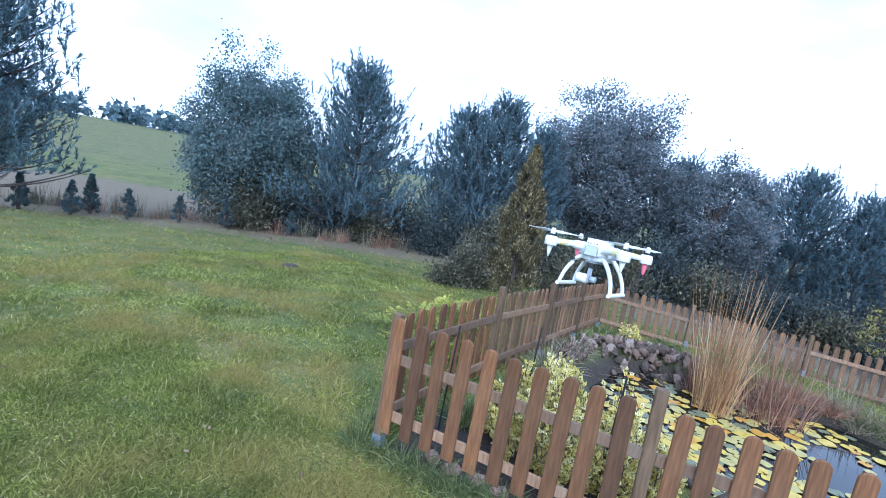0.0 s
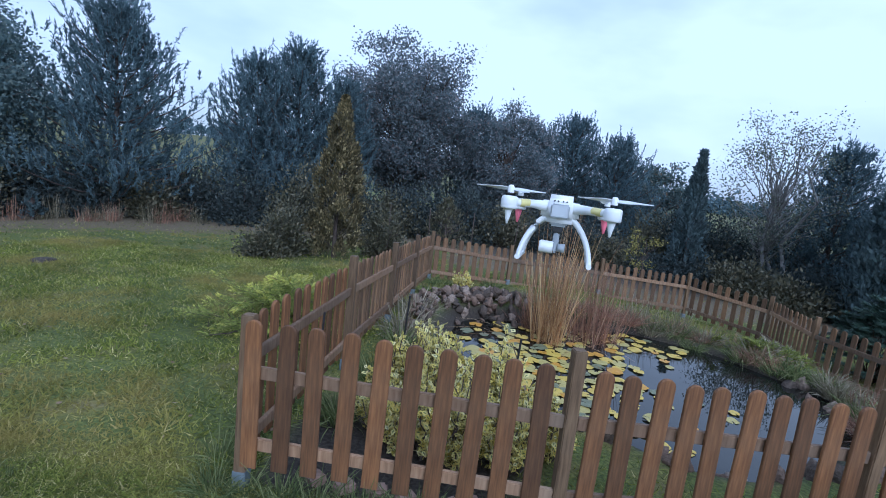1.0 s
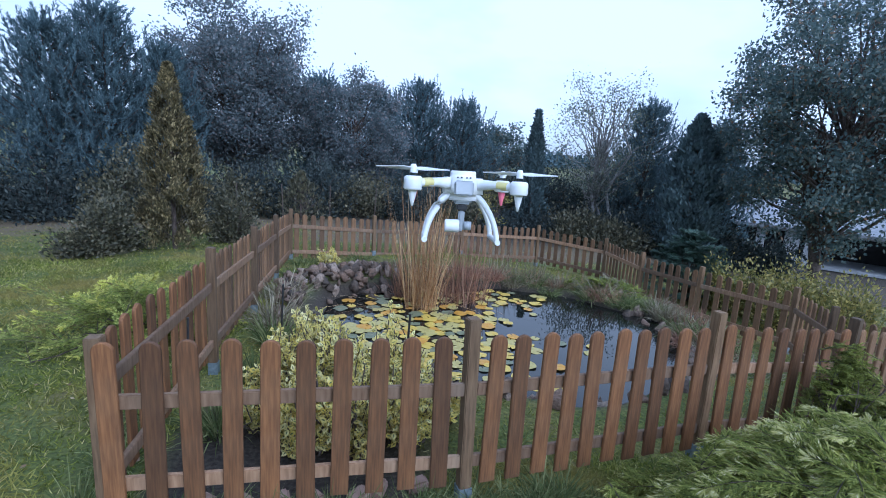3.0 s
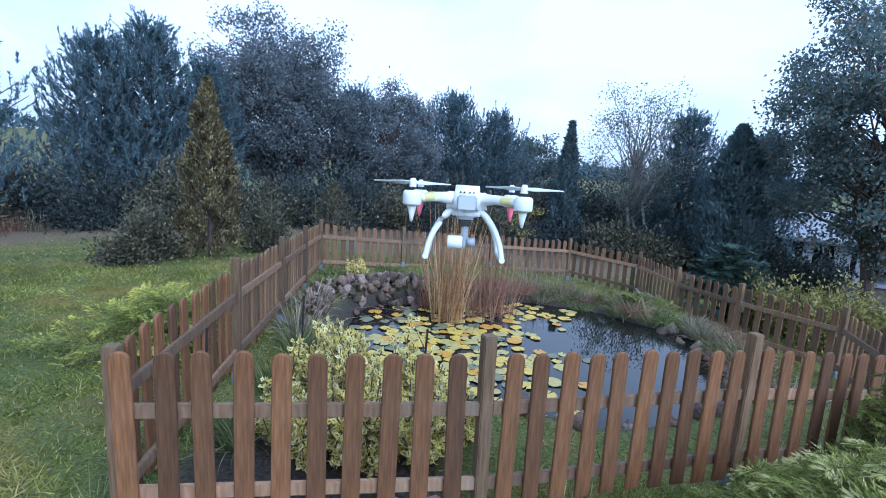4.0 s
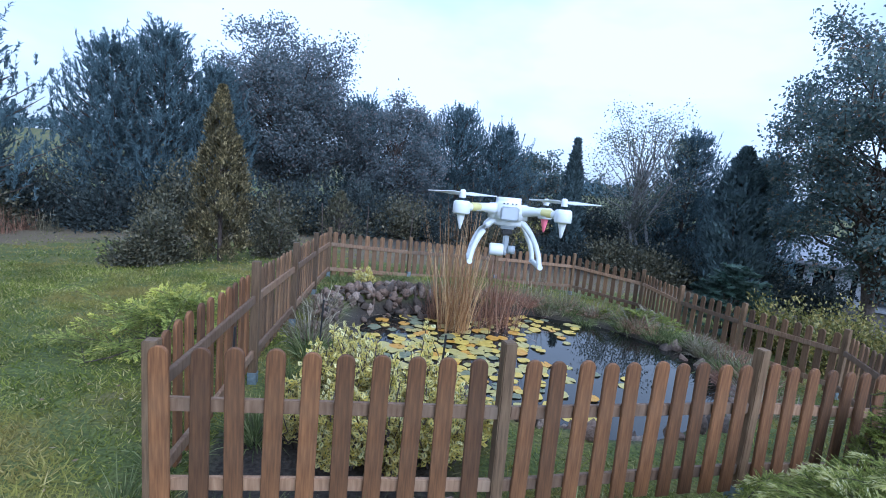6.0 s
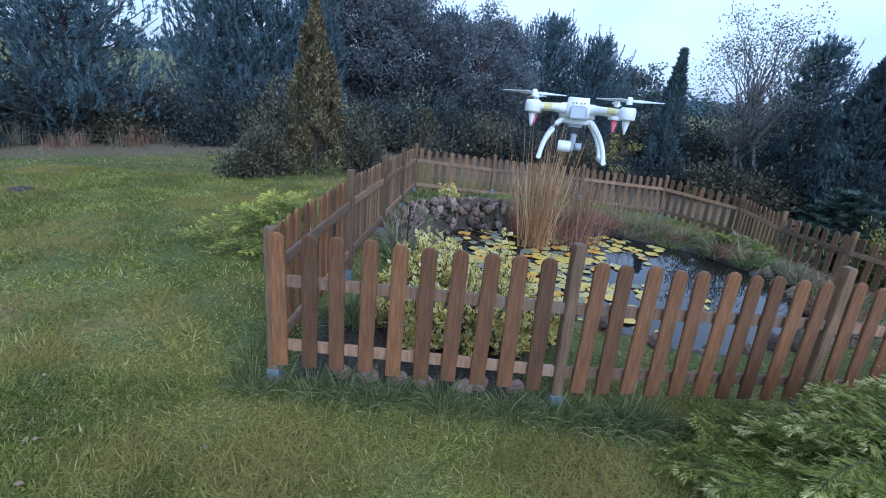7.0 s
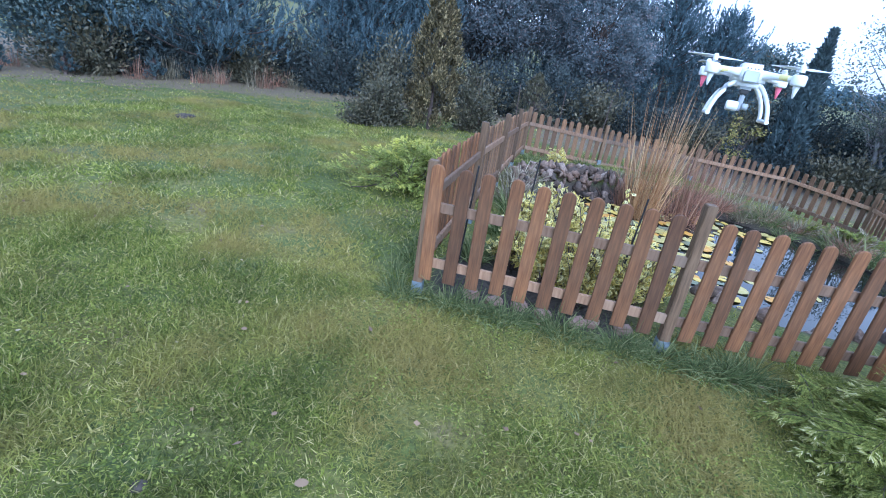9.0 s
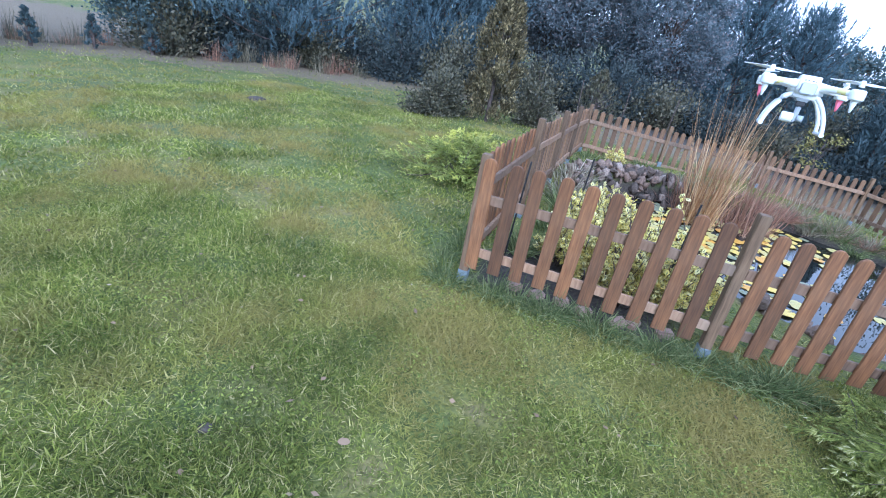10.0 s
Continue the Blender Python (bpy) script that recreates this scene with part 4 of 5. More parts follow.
def build_pond_edge():
    rng = random.Random(21)
    stones = [stone_mesh(k) for k in range(6)]
    rock = tagged(new("rockery"), "heap of rounded grey-brown field stones at the pond", "rockery")
    for i in range(290):
        u = rng.uniform(-0.45, 1.0)
        cx, cy = 0.5 + 1.35 * max(u, 0.0), 4.72 + (0.8 * math.sin(u * 2.2) if u > 0 else 3.0 * u)
        wide = 1.0 if u > 0 else 0.5
        x, y = cx + rng.uniform(-0.32, 0.32) * wide, cy + rng.uniform(-0.55, 0.5)
        s = rng.uniform(0.034, 0.085) * (1.0 if u > 0 else 0.65)
        heap = 0.15 * max(0.0, 1 - (abs(x - cx) / 0.4 + abs(y - cy) / 0.55) / 1.6)
        part("stone", stones[i % 6], rock, Matrix.Translation((x, y, float(np.maximum(lie(x, y), WATER_Z - 0.05)) + heap + s * 0.3)) @ Euler((rng.random() * 6, rng.random() * 6, rng.random() * 6)).to_matrix().to_4x4() @ Matrix.Diagonal((s * 1.15, s * rng.uniform(0.6, 1), s * rng.uniform(0.42, 0.7), 1)))
    edge = tagged(new("stone_edging"), "loose rounded stones along the pond's bank", "stones")
    for i in range(90):
        a = rng.uniform(-2.9, 0.35)
        k = rng.uniform(1.0, 1.16)
        x, y = POND[0] + POND[2] * k * math.cos(a), POND[1] + POND[3] * k * math.sin(a)
        s = rng.uniform(0.045, 0.125)
        part("stone", stones[i % 6], edge, Matrix.Translation((x, y, max(float(lie(x, y)), WATER_Z - 0.04) + s * 0.25)) @ Euler((rng.random() * 6, rng.random() * 6, rng.random() * 6)).to_matrix().to_4x4() @ Matrix.Diagonal((s, s * 0.85, s * 0.65, 1)))
    bricks = bevelled("brick", (0.115, 0.085, 0.06), M_BRICK, 0.014, 3)
    for i in range(7):
        x = 0.42 + i * 0.17 + rng.uniform(-0.04, 0.04)
        ob = new("brick", bricks)
        ob.matrix_basis = pose(x, 0.16 + rng.uniform(-0.03, 0.03), float(lie(x, 0.16)) - 0.005, rng.uniform(-8, 8), rng.uniform(-8, 8), rng.uniform(0, 180))
        tagged(ob, "worn terracotta edging brick on the soil", "brick", "edging bricks")
    # lily pads
    pads = []
    tones = [((0.50, 0.35, 0.05), (0.68, 0.50, 0.09)), ((0.36, 0.30, 0.08), (0.54, 0.45, 0.15)), ((0.12, 0.135, 0.07), (0.23, 0.235, 0.13)), ((0.46, 0.22, 0.02), (0.62, 0.34, 0.04))]
    for j, (a, c) in enumerate(tones):
        mat = plain_material("lily_pad_tone", a, c, 16, 0.42, 0, 0.2)
        for q in range(2):
            n = 20
            b = Buffer()
            ang = np.linspace(0.16, 2 * math.pi - 0.16, n)
            rim = 1 + 0.05 * np.sin(ang * 5 + q + j)
            top = np.stack([rim * np.cos(ang), rim * np.sin(ang), 0.05 * np.sin(ang * 3 + q * 2)], 1)
            v = np.concatenate([[(0.1, 0, 0.0)], top, [(0.1, 0, -0.03)], top - (0, 0, 0.03)])
            f = [(0, 1 + i, 2 + i) for i in range(n - 1)]
            b.add(v, f)
            b.f.append(np.array([(n + 1, n + 3 + i, n + 2 + i) for i in range(n - 1)]))
            b.m.append(np.zeros(n - 1, int))
            b.f.append(np.array([(1 + i, n + 2 + i, n + 3 + i, 2 + i) for i in range(n - 1)]))
            b.m.append(np.zeros(n - 1, int))
            pads.append(b.mesh("lily_pad", [mat]))
    names = ["yellow floating lily pad", "olive-yellow floating lily pad", "dull green floating lily pad", "orange-brown floating lily pad"]
    placed = []
    tries = 0
    while len(placed) < 260 and tries < 9000:
        tries += 1
        x, y = rng.gauss(1.95, 0.55), rng.gauss(3.2, 0.75)
        if rng.random() < 0.10:
            x, y = rng.gauss(3.3, 0.6), rng.gauss(4.9, 0.3)
        s = rng.uniform(0.055, 0.105)
        if pond_r(x, y) > 0.95 or any(math.hypot(x - a, y - b) < (s + c) * 0.68 for a, b, c in placed):
            continue
        placed.append((x, y, s))
        tone = rng.choices([0, 1, 2, 3], [0.36, 0.36, 0.13, 0.15])[0]
        ob = new("lily_pad", pads[tone * 2 + rng.randrange(2)])
        ob.matrix_basis = Matrix.Translation((x, y, WATER_Z + 0.006 + 0.004 * (len(placed) % 4))) @ Euler((rng.uniform(-0.03, 0.03), rng.uniform(-0.03, 0.03), rng.random() * 6.28)).to_matrix().to_4x4() @ Matrix.Diagonal((s, s, s, 1))
        tagged(ob, names[tone], "lily pad", "lily pads on the pond")
    # reeds, iris and bank plants
    reed_clump(2.2, 4.4, 0.6, 2.3, 250, M_REED, 60, "tall clump of dry straw-coloured reeds", WATER_Z)
    reed_clump(2.85, 4.75, 1.1, 1.45, 330, M_REEDRED, 61, "lower clump of reddish-brown dry reeds", WATER_Z)
    reed_clump(2.1, 4.9, 0.6, 1.1, 240, M_REEDRED, 63, "lower clump of reddish-brown dry reeds", WATER_Z)
    for k, (x, y) in enumerate(((4.95, 5.35), (3.85, 5.7), (5.75, 4.2), (4.3, 5.55), (5.6, 3.2))):
        reed_clump(x, y, 0.7, (0.6, 0.75, 0.5, 0.55, 0.45)[k], 130, (M_REEDRED, M_DRYTUFT)[k % 2], 64 + k, "short brown dry reeds on the pond's bank")
    reed_clump(4.5, 5.75, 0.5, 0.6, 180, M_DRYTUFT, 62, "short grey-brown dry reeds on the bank")
    for i, (x, y, r, h, n, m, lab) in enumerate([
            (5.15, 4.2, 0.35, 0.55, 70, M_TUFT, "green iris leaves at the water's edge"),
            (5.5, 3.6, 0.4, 0.4, 300, M_DRYTUFT, "greyish dry grass tuft on the bank"),
            (5.6, 2.9, 0.4, 0.4, 300, M_DRYTUFT, "greyish dry grass tuft on the bank"),
            (5.1, 2.3, 0.35, 0.35, 260, M_DRYTUFT, "greyish dry grass tuft on the bank"),
            (0.4, 3.0, 0.5, 0.6, 240, M_DRYTUFT, "dull drooping ornamental grass by the fence"),
            (0.42, 4.0, 0.45, 0.55, 220, M_DRYTUFT, "drooping dry grass by the fence"),
            (0.45, 5.3, 0.4, 0.4, 180, M_TUFT, "drooping green grass by the fence"),
            (0.45, 2.5, 0.35, 0.45, 200, M_TUFT, "drooping green grass by the fence"),
            (0.40, 1.7, 0.3, 0.35, 160, M_TUFT, "green tuft inside the fence"),
            (0.30, 0.9, 0.25, 0.45, 200, M_TUFT, "green tuft inside the fence"),
            (0.55, 6.4, 0.5, 0.3, 240, M_TUFT, "green tuft behind the rockery"),
            (1.5, 6.7, 0.5, 0.3, 240, M_TUFT, "green tuft behind the rockery"),
            (5.75, 2.45, 0.4, 0.3, 240, M_TUFT, "green tuft on the bank")]):
        grass_tuft(x, y, r, h, n, m, 90 + i, lab, (0.15, 0.6), 0.009)
    for i, (x, y, r, h, n) in enumerate([(0.85, 0.62, 0.24, 0.60, 620), (1.15, 0.52, 0.26, 0.62, 720), (1.45, 0.62, 0.24, 0.60, 640), (0.98, 1.05, 0.28, 0.74, 720),
                                         (1.38, 1.1, 0.28, 0.70, 720), (0.80, 1.5, 0.16, 0.80, 320), (0.9, 6.05, 0.2, 0.42, 260), (0.68, 1.25, 0.2, 0.66, 420), (0.58, 0.85, 0.16, 0.5, 280), (1.7, 0.85, 0.2, 0.5, 360)]):
        euonymus(x, y, r, h, n, 120 + i)
    for i in range(80):
        a = rng.uniform(-0.75, 2.0)
        k = rng.uniform(1.03, 1.36)
        x, y = POND[0] + POND[2] * k * math.cos(a), POND[1] + POND[3] * k * math.sin(a)
        if not inside_fence(x, y) or line_dist(x, y, FENCE_RING + FENCE_RING[:1]) < 0.12:
            continue
        mat, lab = [(M_DRYTUFT, "greyish dry grass tuft on the pond's bank"), (M_TUFT, "low green tuft on the pond's bank"), (M_REEDRED, "rusty dry tuft on the pond's bank")][(0, 1, 0, 2, 2, 1)[i % 6]]
        grass_tuft(x, y, rng.uniform(0.3, 0.5), rng.uniform(0.25, 0.5), 190, mat, 500 + i, lab, (0.2, 0.8), 0.007)
    stake = Buffer()
    stake.tube([(0, 0, -0.05), (0.004, 0, 0.85)], 0.007, 8)
    for x, y in ((0.62, 1.35), (0.2, 0.62), (1.4, 0.62)):
        ob = new("plant_stake", stake.mesh("plant_stake", [M_BLACK]))
        ob.matrix_basis = pose(x, y, float(lie(x, y)), 1, 2, 0)
        tagged(ob, "thin black plant stake in the soil", "stake")
    for i, (x, y, r) in enumerate(((-5.4, 4.65, 0.15), (-0.5, -1.86, 0.03))):
        bm = bmesh.new()
        bmesh.ops.create_icosphere(bm, subdivisions=3, radius=r)
        for v in bm.verts:
            v.co *= 1 + 0.35 * noise.noise(v.co * 9 + Vector((i * 3, 0, 0)))
            v.co.z *= 0.4
        me = bpy.data.meshes.new("molehill")
        bm.to_mesh(me)
        bm.free()
        me.materials.append(M_SOIL)
        ob = new("molehill", me)
        ob.matrix_basis = pose(x, y, float(lie(x, y)))
        tagged(ob, "small dark molehill of crumbly soil on the lawn", "molehill")
    pole = Buffer()
    pole.tube([(0, 0, -0.05), (0.01, 0, 0.5), (0, 0, 1.15)], 0.012, 7)
    for x, y, z in ((-1.45, 11.5, 2), (-0.3, 11.7, -2), (0.9, 11.8, 1), (2.1, 11.7, 3)):
        ob = new("garden_pole", pole.mesh("garden_pole", [M_BARK]))
        ob.matrix_basis = pose(x, y, float(lie(x, y)), z, z, 0)
        tagged(ob, "thin pale wooden pole behind the fence", "pole", "poles behind the fence")


build_pond_edge()


# ---------------------------------------------------------------- lawn
def build_grass():
    rng = np.random.default_rng(5)
    b = Buffer()
    for lo, hi, count, ln, wd in (((-3.6, -2.9), (4.2, 0.35), 120000, (0.03, 0.085), (0.003, 0.006)),
                                  ((-7.0, -7.0), (7.5, -2.85), 110000, (0.03, 0.08), (0.005, 0.010)),
                                  ((4.2, -2.9), (7.5, 0.5), 26000, (0.03, 0.08), (0.005, 0.010)),
                                  ((-7.0, -2.6), (0.1, 7.0), 140000, (0.035, 0.08), (0.006, 0.012)),
                                  ((-14.0, -1.0), (0.5, 13.0), 80000, (0.035, 0.07), (0.010, 0.02)),
                                  ((-0.1, 0.1), (7.0, 8.5), 50000, (0.04, 0.09), (0.005, 0.009)),
                                  ((-1.0, 6.8), (8.5, 12.5), 9000, (0.03, 0.06), (0.009, 0.016)),
                                  ((4.5, -2.0), (11.0, 7.5), 16000, (0.03, 0.06), (0.009, 0.016))):
        x, y = rng.uniform(lo[0], hi[0], count), rng.uniform(lo[1], hi[1], count)
        dense = np.array([noise.noise((a * 2.1, c * 2.1, 3.0)) for a, c in zip(x[::1], y[::1])]) 
        ins = inside_fence(x, y)
        keep = (rng.uniform(-0.75, 0.75, count) < dense + 0.65) & (pond_r(x, y) > 1.16) & ~(ins & (y < 1.5) & (x < 1.5)) & ~behind_treeline(x, y) & (line_dist(x, y, TREELINE) > rng.uniform(0, 4.6, count))
        x, y, dense = x[keep], y[keep], dense[keep]
        p = np.stack([x, y, lie(x, y) - 0.004], 1)
        d = unit(rng.normal(0, 0.75, p.shape) * (1, 1, 0.25) + (0, 0, 0.62))
        side = unit(np.cross(d, rng.normal(size=p.shape)))
        tall = rng.uniform(*ln, len(p)) * (1 + 0.9 * np.clip(dense, -0.4, 0.6))
        b.spikes(p, d, side, tall, rng.uniform(*wd, len(p)))
    n = 300000
    x, y = rng.uniform(-3.4, 3.4, n), rng.uniform(-2.7, 0.25, n)
    dense = np.array([noise.noise((a * 2.1, k * 2.1, 3.0)) for a, k in zip(x, y)])
    keep = (rng.uniform(-0.75, 0.75, n) < dense + 1.0) & ~(inside_fence(x, y) & (x < 1.5))
    x, y, dense = x[keep], y[keep], dense[keep]
    p = np.stack([x, y, lie(x, y) - 0.004], 1)
    d = unit(rng.normal(0, 0.8, p.shape) * (1, 1, 0.2) + (0, 0, 0.6))
    b.arcs(p, d, unit(np.cross(d, rng.normal(size=p.shape))), rng.uniform(0.03, 0.085, len(p)) * (1 + 0.8 * np.clip(dense, -0.4, 0.6)), rng.uniform(0.0022, 0.0052, len(p)), rng.uniform(0.2, 0.9, len(p)))
    tagged(new("lawn_grass", b.mesh("lawn_grass", [M_GRASS])), "short mown green grass blades with straw", "grass", kind="stuff")
    c = Buffer()
    n = 26000
    x, y = rng.uniform(-3.4, 3.0, n), rng.uniform(-2.9, 0.0, n)
    pat = np.array([noise.noise((a * 1.5 + 9, k * 1.5, 1.0)) for a, k in zip(x, y)])
    keep = pat > 0.0
    x, y = x[keep], y[keep]
    p = np.stack([x, y, lie(x, y) + rng.uniform(0.008, 0.03, len(x))], 1)
    d = unit(rng.normal(size=p.shape) * (1, 1, 0.25))
    c.leaves(p, d, unit(rng.normal(0, 0.3, p.shape) + (0, 0, 1)), rng.uniform(0.010, 0.024, len(p)), rng.uniform(0.007, 0.014, len(p)), 0, 0.6)
    tagged(new("clover", c.mesh("clover", [M_CLOVER])), "low clover leaves in the lawn", "clover", kind="stuff")
    fl = Buffer()
    n = 260
    x, y = rng.uniform(-5.5, 3.0, n), rng.uniform(-2.8, 5.0, n)
    keep = ~inside_fence(x, y)
    x, y = x[keep], y[keep]
    p = np.stack([x, y, lie(x, y) + rng.uniform(0.015, 0.04, len(x))], 1)
    d = unit(rng.normal(size=p.shape) * (1, 1, 0.2))
    fl.leaves(p, d, unit(rng.normal(0, 0.4, p.shape) + (0, 0, 1)), rng.uniform(0.02, 0.05, len(p)), rng.uniform(0.015, 0.03, len(p)))
    tagged(new("fallen_leaves", fl.mesh("fallen_leaves", [M_FALLEN])), "small dry fallen leaves on the lawn", "leaves", kind="stuff")


build_grass()


def dead_leaf(x, y, size, turn, seed):
    """A dry leaf, curled along its rib."""
    rng = np.random.default_rng(seed)
    b = Buffer()
    n = 9
    k = np.linspace(0, 1, n)
    w = np.sin(k * math.pi) ** 0.7 * 0.36 * (1 + rng.normal(0, 0.08, n))
    v = np.concatenate([np.stack([k - 0.5, s * w, 0.16 * w ** 2 + 0.12 * (s != 0) * w + 0.10 * (k - 0.5) ** 2 + dz], 1) for dz in (0.0, -0.012) for s in (-1, 0, 1)])
    f = []
    for lay in (0, 1):
        for q in (0, 1):
            o = (lay * 3 + q) * n
            f += [(o + i, o + i + 1, o + n + i + 1, o + n + i) for i in range(n - 1)]
    b.add(v * size, f)
    ob = new("dead_leaf", b.mesh("dead_leaf", [M_FALLEN], True))
    ob.matrix_basis = pose(x, y, float(lie(x, y)) + 0.035, 6, 4, turn)
    return tagged(ob, "curled tan dead leaf lying on the grass", "leaf", "dead leaves on the lawn")


for q, (lx, ly, ls, lt) in enumerate(((0.05, -1.68, 0.055, 30), (-0.23, -1.39, 0.03, 70), (-0.72, -0.86, 0.035, 20), (1.1, -1.0, 0.03, 140), (-1.5, 0.6, 0.04, 80))):
    dead_leaf(lx, ly, ls, lt, 600 + q)


def build_tufts():
    rng = random.Random(33)
    spots = [(-0.06 + 0.065 * i, -0.05 + rng.uniform(-0.07, 0.06)) for i in range(38) if rng.random() < 0.72] + [(-0.2, 0.25), (-0.16, 0.6), (-0.12, -0.02), (-0.15, 0.95)]
    for i, (x, y) in enumerate(spots):
        grass_tuft(x, y, 0.24, rng.uniform(0.24, 0.42), 130, M_TUFT, 300 + i, "long blue-green grass tuft along the fence", (0.25, 0.8), 0.005)
    for i, (x, y) in enumerate([(0.19, -0.79), (-2.38, -0.01), (-2.38, 0.64), (-1.71, -1.17), (-1.52, 1.05), (-1.24, -0.18), (-2.31, 1.78), (-1.08, -0.15), (0.27, -0.9), (-2.1, 0.03), (1.19, -0.91)]):
        grass_tuft(x, y, 0.3, rng.uniform(0.10, 0.15), 130, M_TUFT, 240 + i, "coarse grass tuft in the lawn", (0.3, 0.9), 0.005)


build_tufts()


# ---------------------------------------------------------------- outbuilding
def build_house():
    e = tagged(new("outbuilding"), "low pale outbuilding with a grey roof and dark open bays", "building")
    e.matrix_basis = pose(23.8, 17.85, -2.45, 0, 0, -49.8)
    L, D, H = 9.0, 5.0, 1.42
    part("floor_slab", bevelled("floor_slab", (L, D, 0.12), M_WALL, 0.01), e, pose(0, 0, -0.06))
    part("back_wall", bevelled("back_wall", (L, 0.2, H), M_WALL, 0.01), e, pose(0, D / 2 - 0.1, 0.06))
    # side walls get the colour darkened for shade, unlike the pale front
    for x in (-L / 2 + 0.1, L / 2 - 0.1):
        part("side_wall", bevelled("side_wall", (0.2, D - 0.4, H), M_SHADEWALL, 0.01), e, pose(x, 0, 0.06))
    for x, w in ((-4.3, 0.32), (-1.55, 0.36), (-0.3, 0.6), (0.45, 0.5), (4.2, 0.32)):
        part("pillar", bevelled("pillar", (w, 0.3, H), M_WALL, 0.015), e, pose(x, -D / 2 + 0.15, 0.06))
    # added dark sheet across the bays in place of their shade
    part("interior", bevelled("interior", (L - 0.6, 0.1, H - 0.1), M_DARK, 0.0), e, pose(0, 0.6, 0.07), "near-black panel standing for the shade in the bays")
    part("beam", bevelled("beam", (L, 0.3, 0.22), M_WALL, 0.01), e, pose(0, -D / 2 + 0.15, H + 0.06))
    part("roof", bevelled("roof", (L + 0.8, D + 1.0, 0.16), M_ROOF, 0.02), e, pose(0, 0, H + 0.62, 9, 0, 0))


build_house()


def far_trees():
    rng = np.random.default_rng(77)
    b = Buffer()
    for i in range(260):
        a = radians(rng.uniform(-100, 60))
        dd = rng.uniform(180, 240)
        x, y = math.sin(a) * dd, math.cos(a) * dd
        h = rng.uniform(3, 7)
        z = float(lie(x, y))
        n = 90
        q = rng.normal(size=(n, 3)) * (h * 0.3, h * 0.3, h * 0.22) + (x, y, z + h * 0.45)
        b.leaves(q, unit(rng.normal(size=(n, 3))), unit(rng.normal(size=(n, 3))), h * 0.3, h * 0.25)
    # the far wood shares the pine colour with its painted haze
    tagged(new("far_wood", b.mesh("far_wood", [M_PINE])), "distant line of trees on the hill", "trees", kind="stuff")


far_trees()


# ---------------------------------------------------------------- drone
def lathe(name, prof, mat, sides=20):
    b = Buffer()
    an = np.arange(sides) * 2 * math.pi / sides
    v = np.concatenate([np.stack([r * np.cos(an), r * np.sin(an), np.full(sides, z)], 1) for r, z in prof])
    f = [(k * sides + i, k * sides + (i + 1) % sides, (k + 1) * sides + (i + 1) % sides, (k + 1) * sides + i) for k in range(len(prof) - 1) for i in range(sides)]
    b.add(v, f)
    return b.mesh(name, [mat], True)


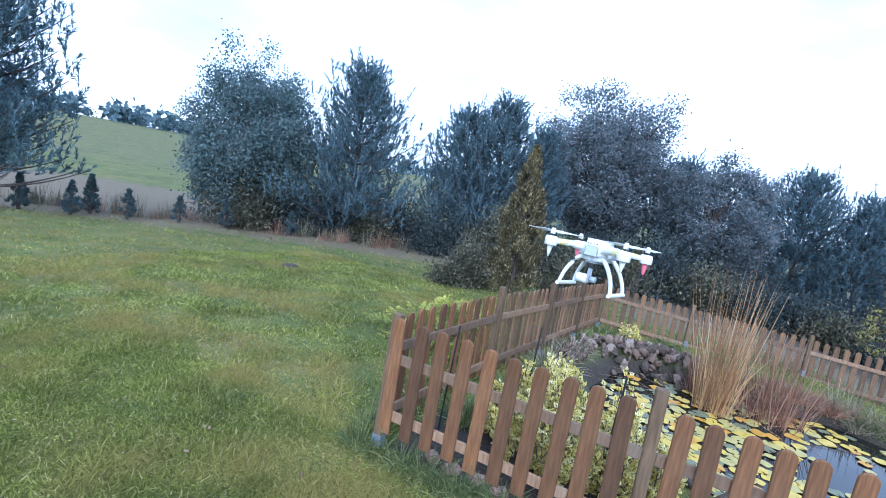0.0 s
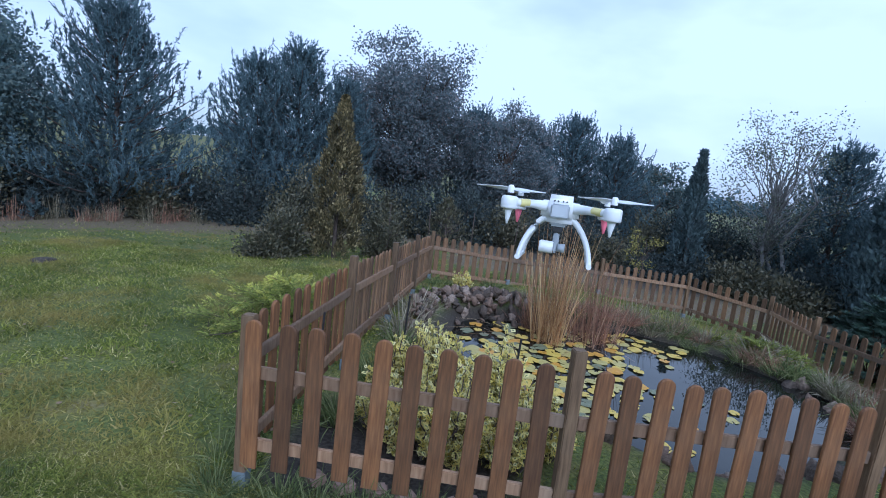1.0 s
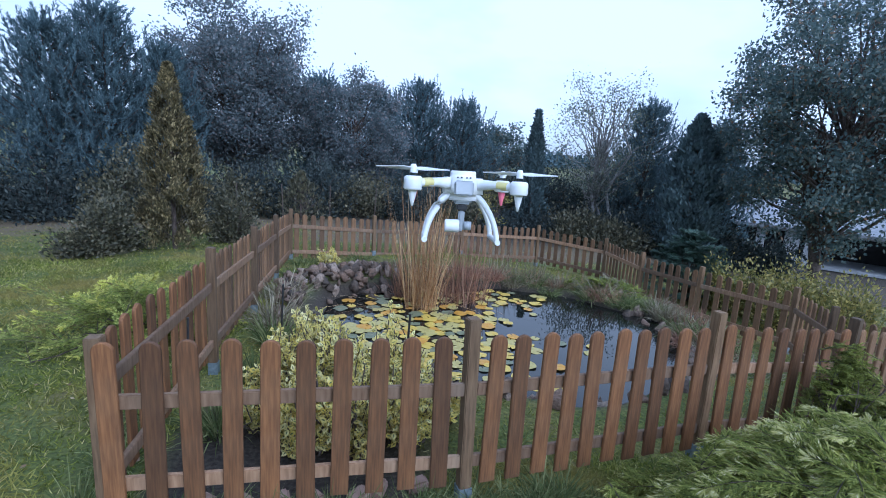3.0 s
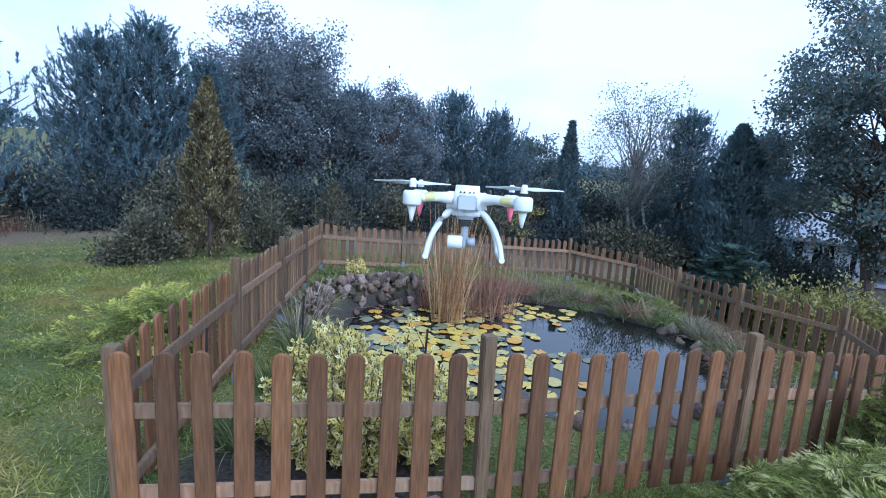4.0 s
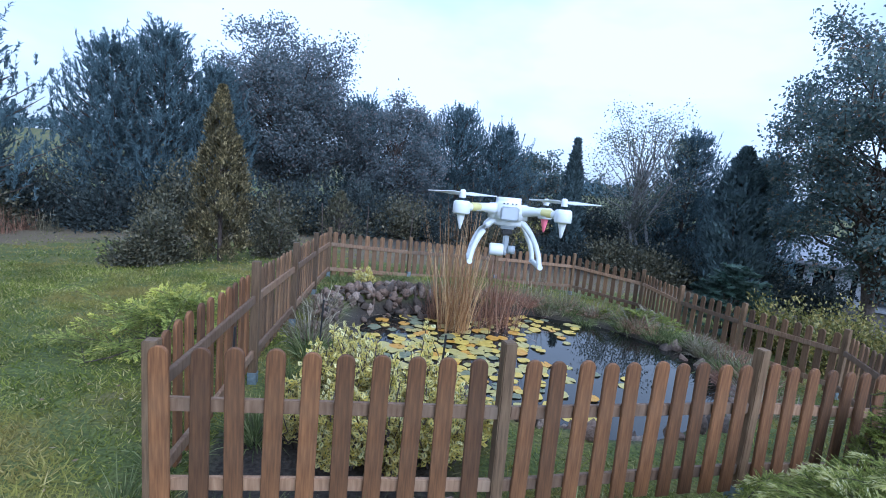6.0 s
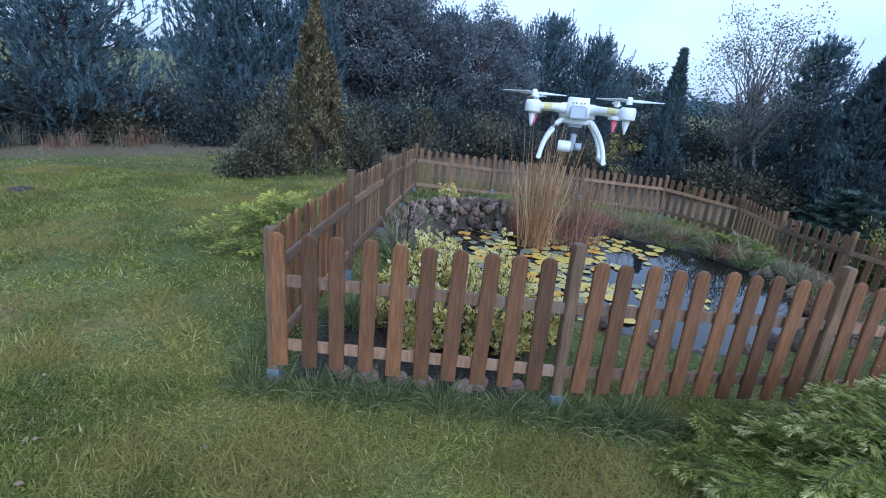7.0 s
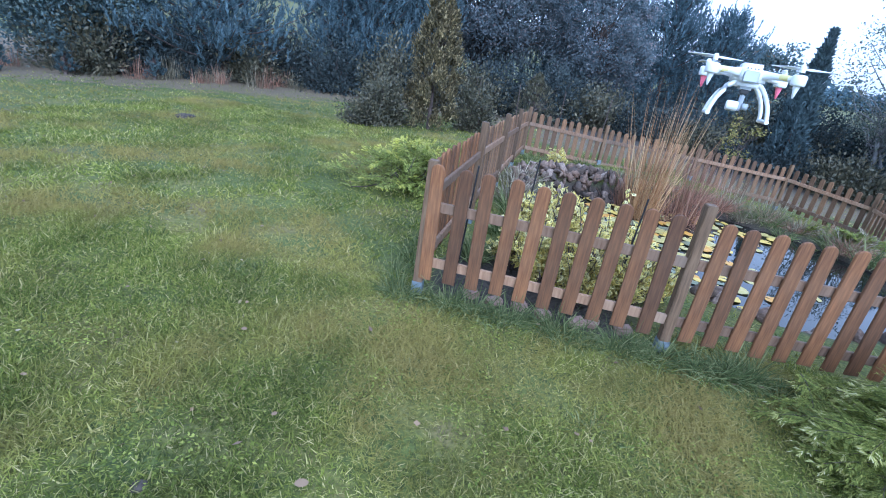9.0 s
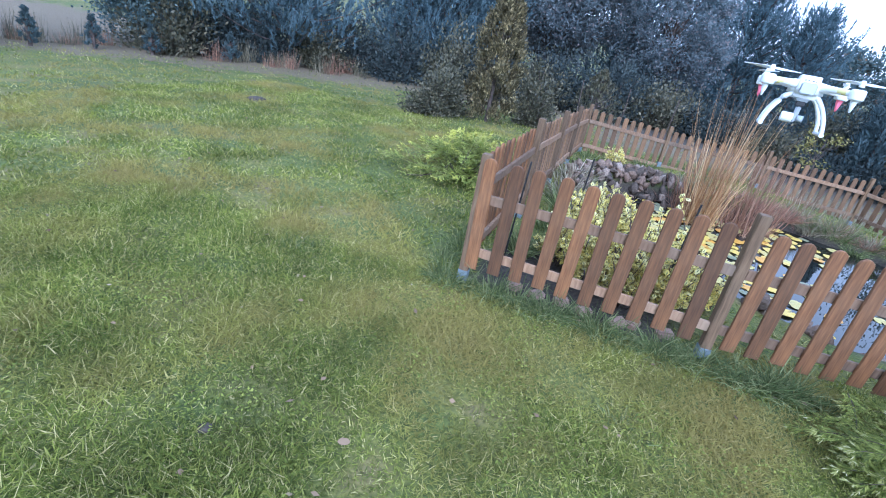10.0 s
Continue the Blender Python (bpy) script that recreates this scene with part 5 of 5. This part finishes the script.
def build_drone(m):
    e = tagged(new("drone"), "white four-rotor drone with curved legs and grey camera gimbal, hovering", "drone")
    e.matrix_basis = m
    bm = bmesh.new()
    bmesh.ops.create_cube(bm, size=1.0)
    for v in bm.verts:
        k = 0.86 if v.co.z > 0 else 0.96
        v.co = Vector((v.co.x * 0.115 * k, v.co.y * 0.17 * k, v.co.z * 0.08))
    bmesh.ops.bevel(bm, geom=bm.edges[:], offset=0.018, segments=4, affect="EDGES")
    me = bpy.data.meshes.new("body")
    bm.to_mesh(me)
    bm.free()
    me.materials.append(M_WHITE)
    for p in me.polygons:
        p.use_smooth = True
    part("body", me, e)
    part("front_panel", bevelled("front_panel", (0.052, 0.008, 0.04), M_GREYPALE, 0.004), e, pose(0, -0.0805, -0.026), "grey front panel")
    lens = bevelled("indicator", (0.005, 0.003, 0.004), M_BLACK, 0.001)
    for x in (-0.018, -0.008, 0.006, 0.016):
        part("indicator", lens, e, pose(x, -0.0785, 0.02))
    part("battery_bay", bevelled("battery_bay", (0.05, 0.09, 0.022), M_GREY, 0.006), e, pose(0, -0.015, -0.05))
    pod = lathe("motor_pod", [(0.0, 0.020), (0.018, 0.0195), (0.0225, 0.016), (0.0235, 0.008), (0.0235, -0.012), (0.0215, -0.016), (0.012, -0.0165), (0.0105, -0.022), (0.0065, -0.040), (0.003, -0.056), (0.0, -0.058)], M_WHITE)
    tip = lathe("lamp_cover", [(0.0126, -0.0163), (0.0112, -0.022), (0.0072, -0.040), (0.0035, -0.0575), (0.0, -0.0602)], M_PINK)
    hub = lathe("hub", [(0.0, 0.05), (0.006, 0.049), (0.009, 0.042), (0.009, 0.028)], M_WHITE, 14)
    bl = Buffer()
    n = 9
    for s in (1, -1):
        xs = np.linspace(0.006, 0.095, n)
        w = 0.008 * np.interp(np.linspace(0, 1, n), [0, 0.25, 1], [0.7, 1.25, 0.45])
        tw = np.interp(np.linspace(0, 1, n), [0, 1], [0.5, 0.12])
        v = []
        for k in (-1, 1):
            for dz in (0.0009, -0.0009):
                v += [(s * x, s * k * ww, 0.039 + s * 0 + k * ww * t + dz) for x, ww, t in zip(xs, w, tw)]
        f = []
        for i in range(n - 1):
            a, c, d, g = i, n + i, 2 * n + i, 3 * n + i
            f += [(a, a + 1, d + 1, d), (c, g, g + 1, c + 1), (a, c, c + 1, a + 1), (d, d + 1, g + 1, g)]
        f += [(0, 2 * n, 3 * n, n), (n - 1, 2 * n - 1, 4 * n - 1, 3 * n - 1)]
        bl.add(v, f)
    blades = bl.mesh("propeller", [M_BLADE])
    for i, (sx, sy) in enumerate(((-1, -1), (1, -1), (1, 1), (-1, 1))):
        ex, ey = sx * 0.137, sy * 0.137
        a = Buffer()
        a.tube([(sx * 0.03, sy * 0.045, 0.004), (sx * 0.075, sy * 0.085, 0.006), (ex, ey, 0.002)], (0.018, 0.012, 0.0105), 10)
        arm = part("arm", a.mesh("arm", [M_WHITE], True), e)
        st = Buffer()
        st.tube([(sx * 0.088, sy * 0.096, 0.0058), (sx * 0.112, sy * 0.117, 0.004)], (0.0118, 0.0114), 10)
        part("stripe", st.mesh("stripe", [M_YELLOW], True), arm, None, "yellow stripe")
        pd = part("motor_pod", pod, e, pose(ex, ey, 0.0))
        if sy > 0:
            part("lamp_cover", tip, pd, None, "pink lamp cover")
        part("hub", hub, e, pose(ex, ey, 0.0))
        part("propeller", blades, e, pose(ex, ey, 0.0, 0, 0, (12, 168, 75, 110)[i]))
    for sx in (-1, 1):
        for sy in (-1, 1):
            g = Buffer()
            ks = np.linspace(0, 1, 9)
            pts = np.stack([sx * (0.03 + 0.062 * np.sin(ks * 1.5) ** 0.9 + 0.008 * ks), sy * (0.05 + 0.022 * ks), -0.022 - 0.128 * ks ** 1.25], 1)
            g.tube(pts, np.linspace(0.0088, 0.0072, 9), 8)
            part("leg", g.mesh("leg", [M_WHITE], True), e)
        k = Buffer()
        k.tube([(sx * 0.1, -0.085, -0.149), (sx * 0.1, 0.085, -0.149)], 0.008, 8)
        part("skid", k.mesh("skid", [M_WHITE], True), e)
    part("gimbal_mount", bevelled("gimbal_mount", (0.03, 0.03, 0.018), M_BLACK, 0.004), e, pose(0, -0.04, -0.068))
    part("gimbal_arm", bevelled("gimbal_arm", (0.017, 0.014, 0.06), M_GREY, 0.005), e, pose(0.0, -0.045, -0.126), "grey gimbal arm")
    head = lathe("gimbal_camera", [(0.0, -0.02), (0.016, -0.02), (0.018, -0.016), (0.018, 0.016), (0.016, 0.02), (0.0, 0.02)], M_WHITE)
    part("gimbal_camera", head, e, pose(-0.025, -0.045, -0.112, 0, 90, 0), "white camera head")
    part("camera_motor", lathe("camera_motor", [(0.0, -0.01), (0.012, -0.01), (0.012, 0.01), (0.0, 0.01)], M_GREY), e, pose(0.018, -0.045, -0.11, 0, 90, 0))


DRONE_AT = (1.335, -0.77, 1.665)
build_drone(pose(*DRONE_AT, -3, 0, -10))

# ---------------------------------------------------------------- fence last: many pieces
build_fence()
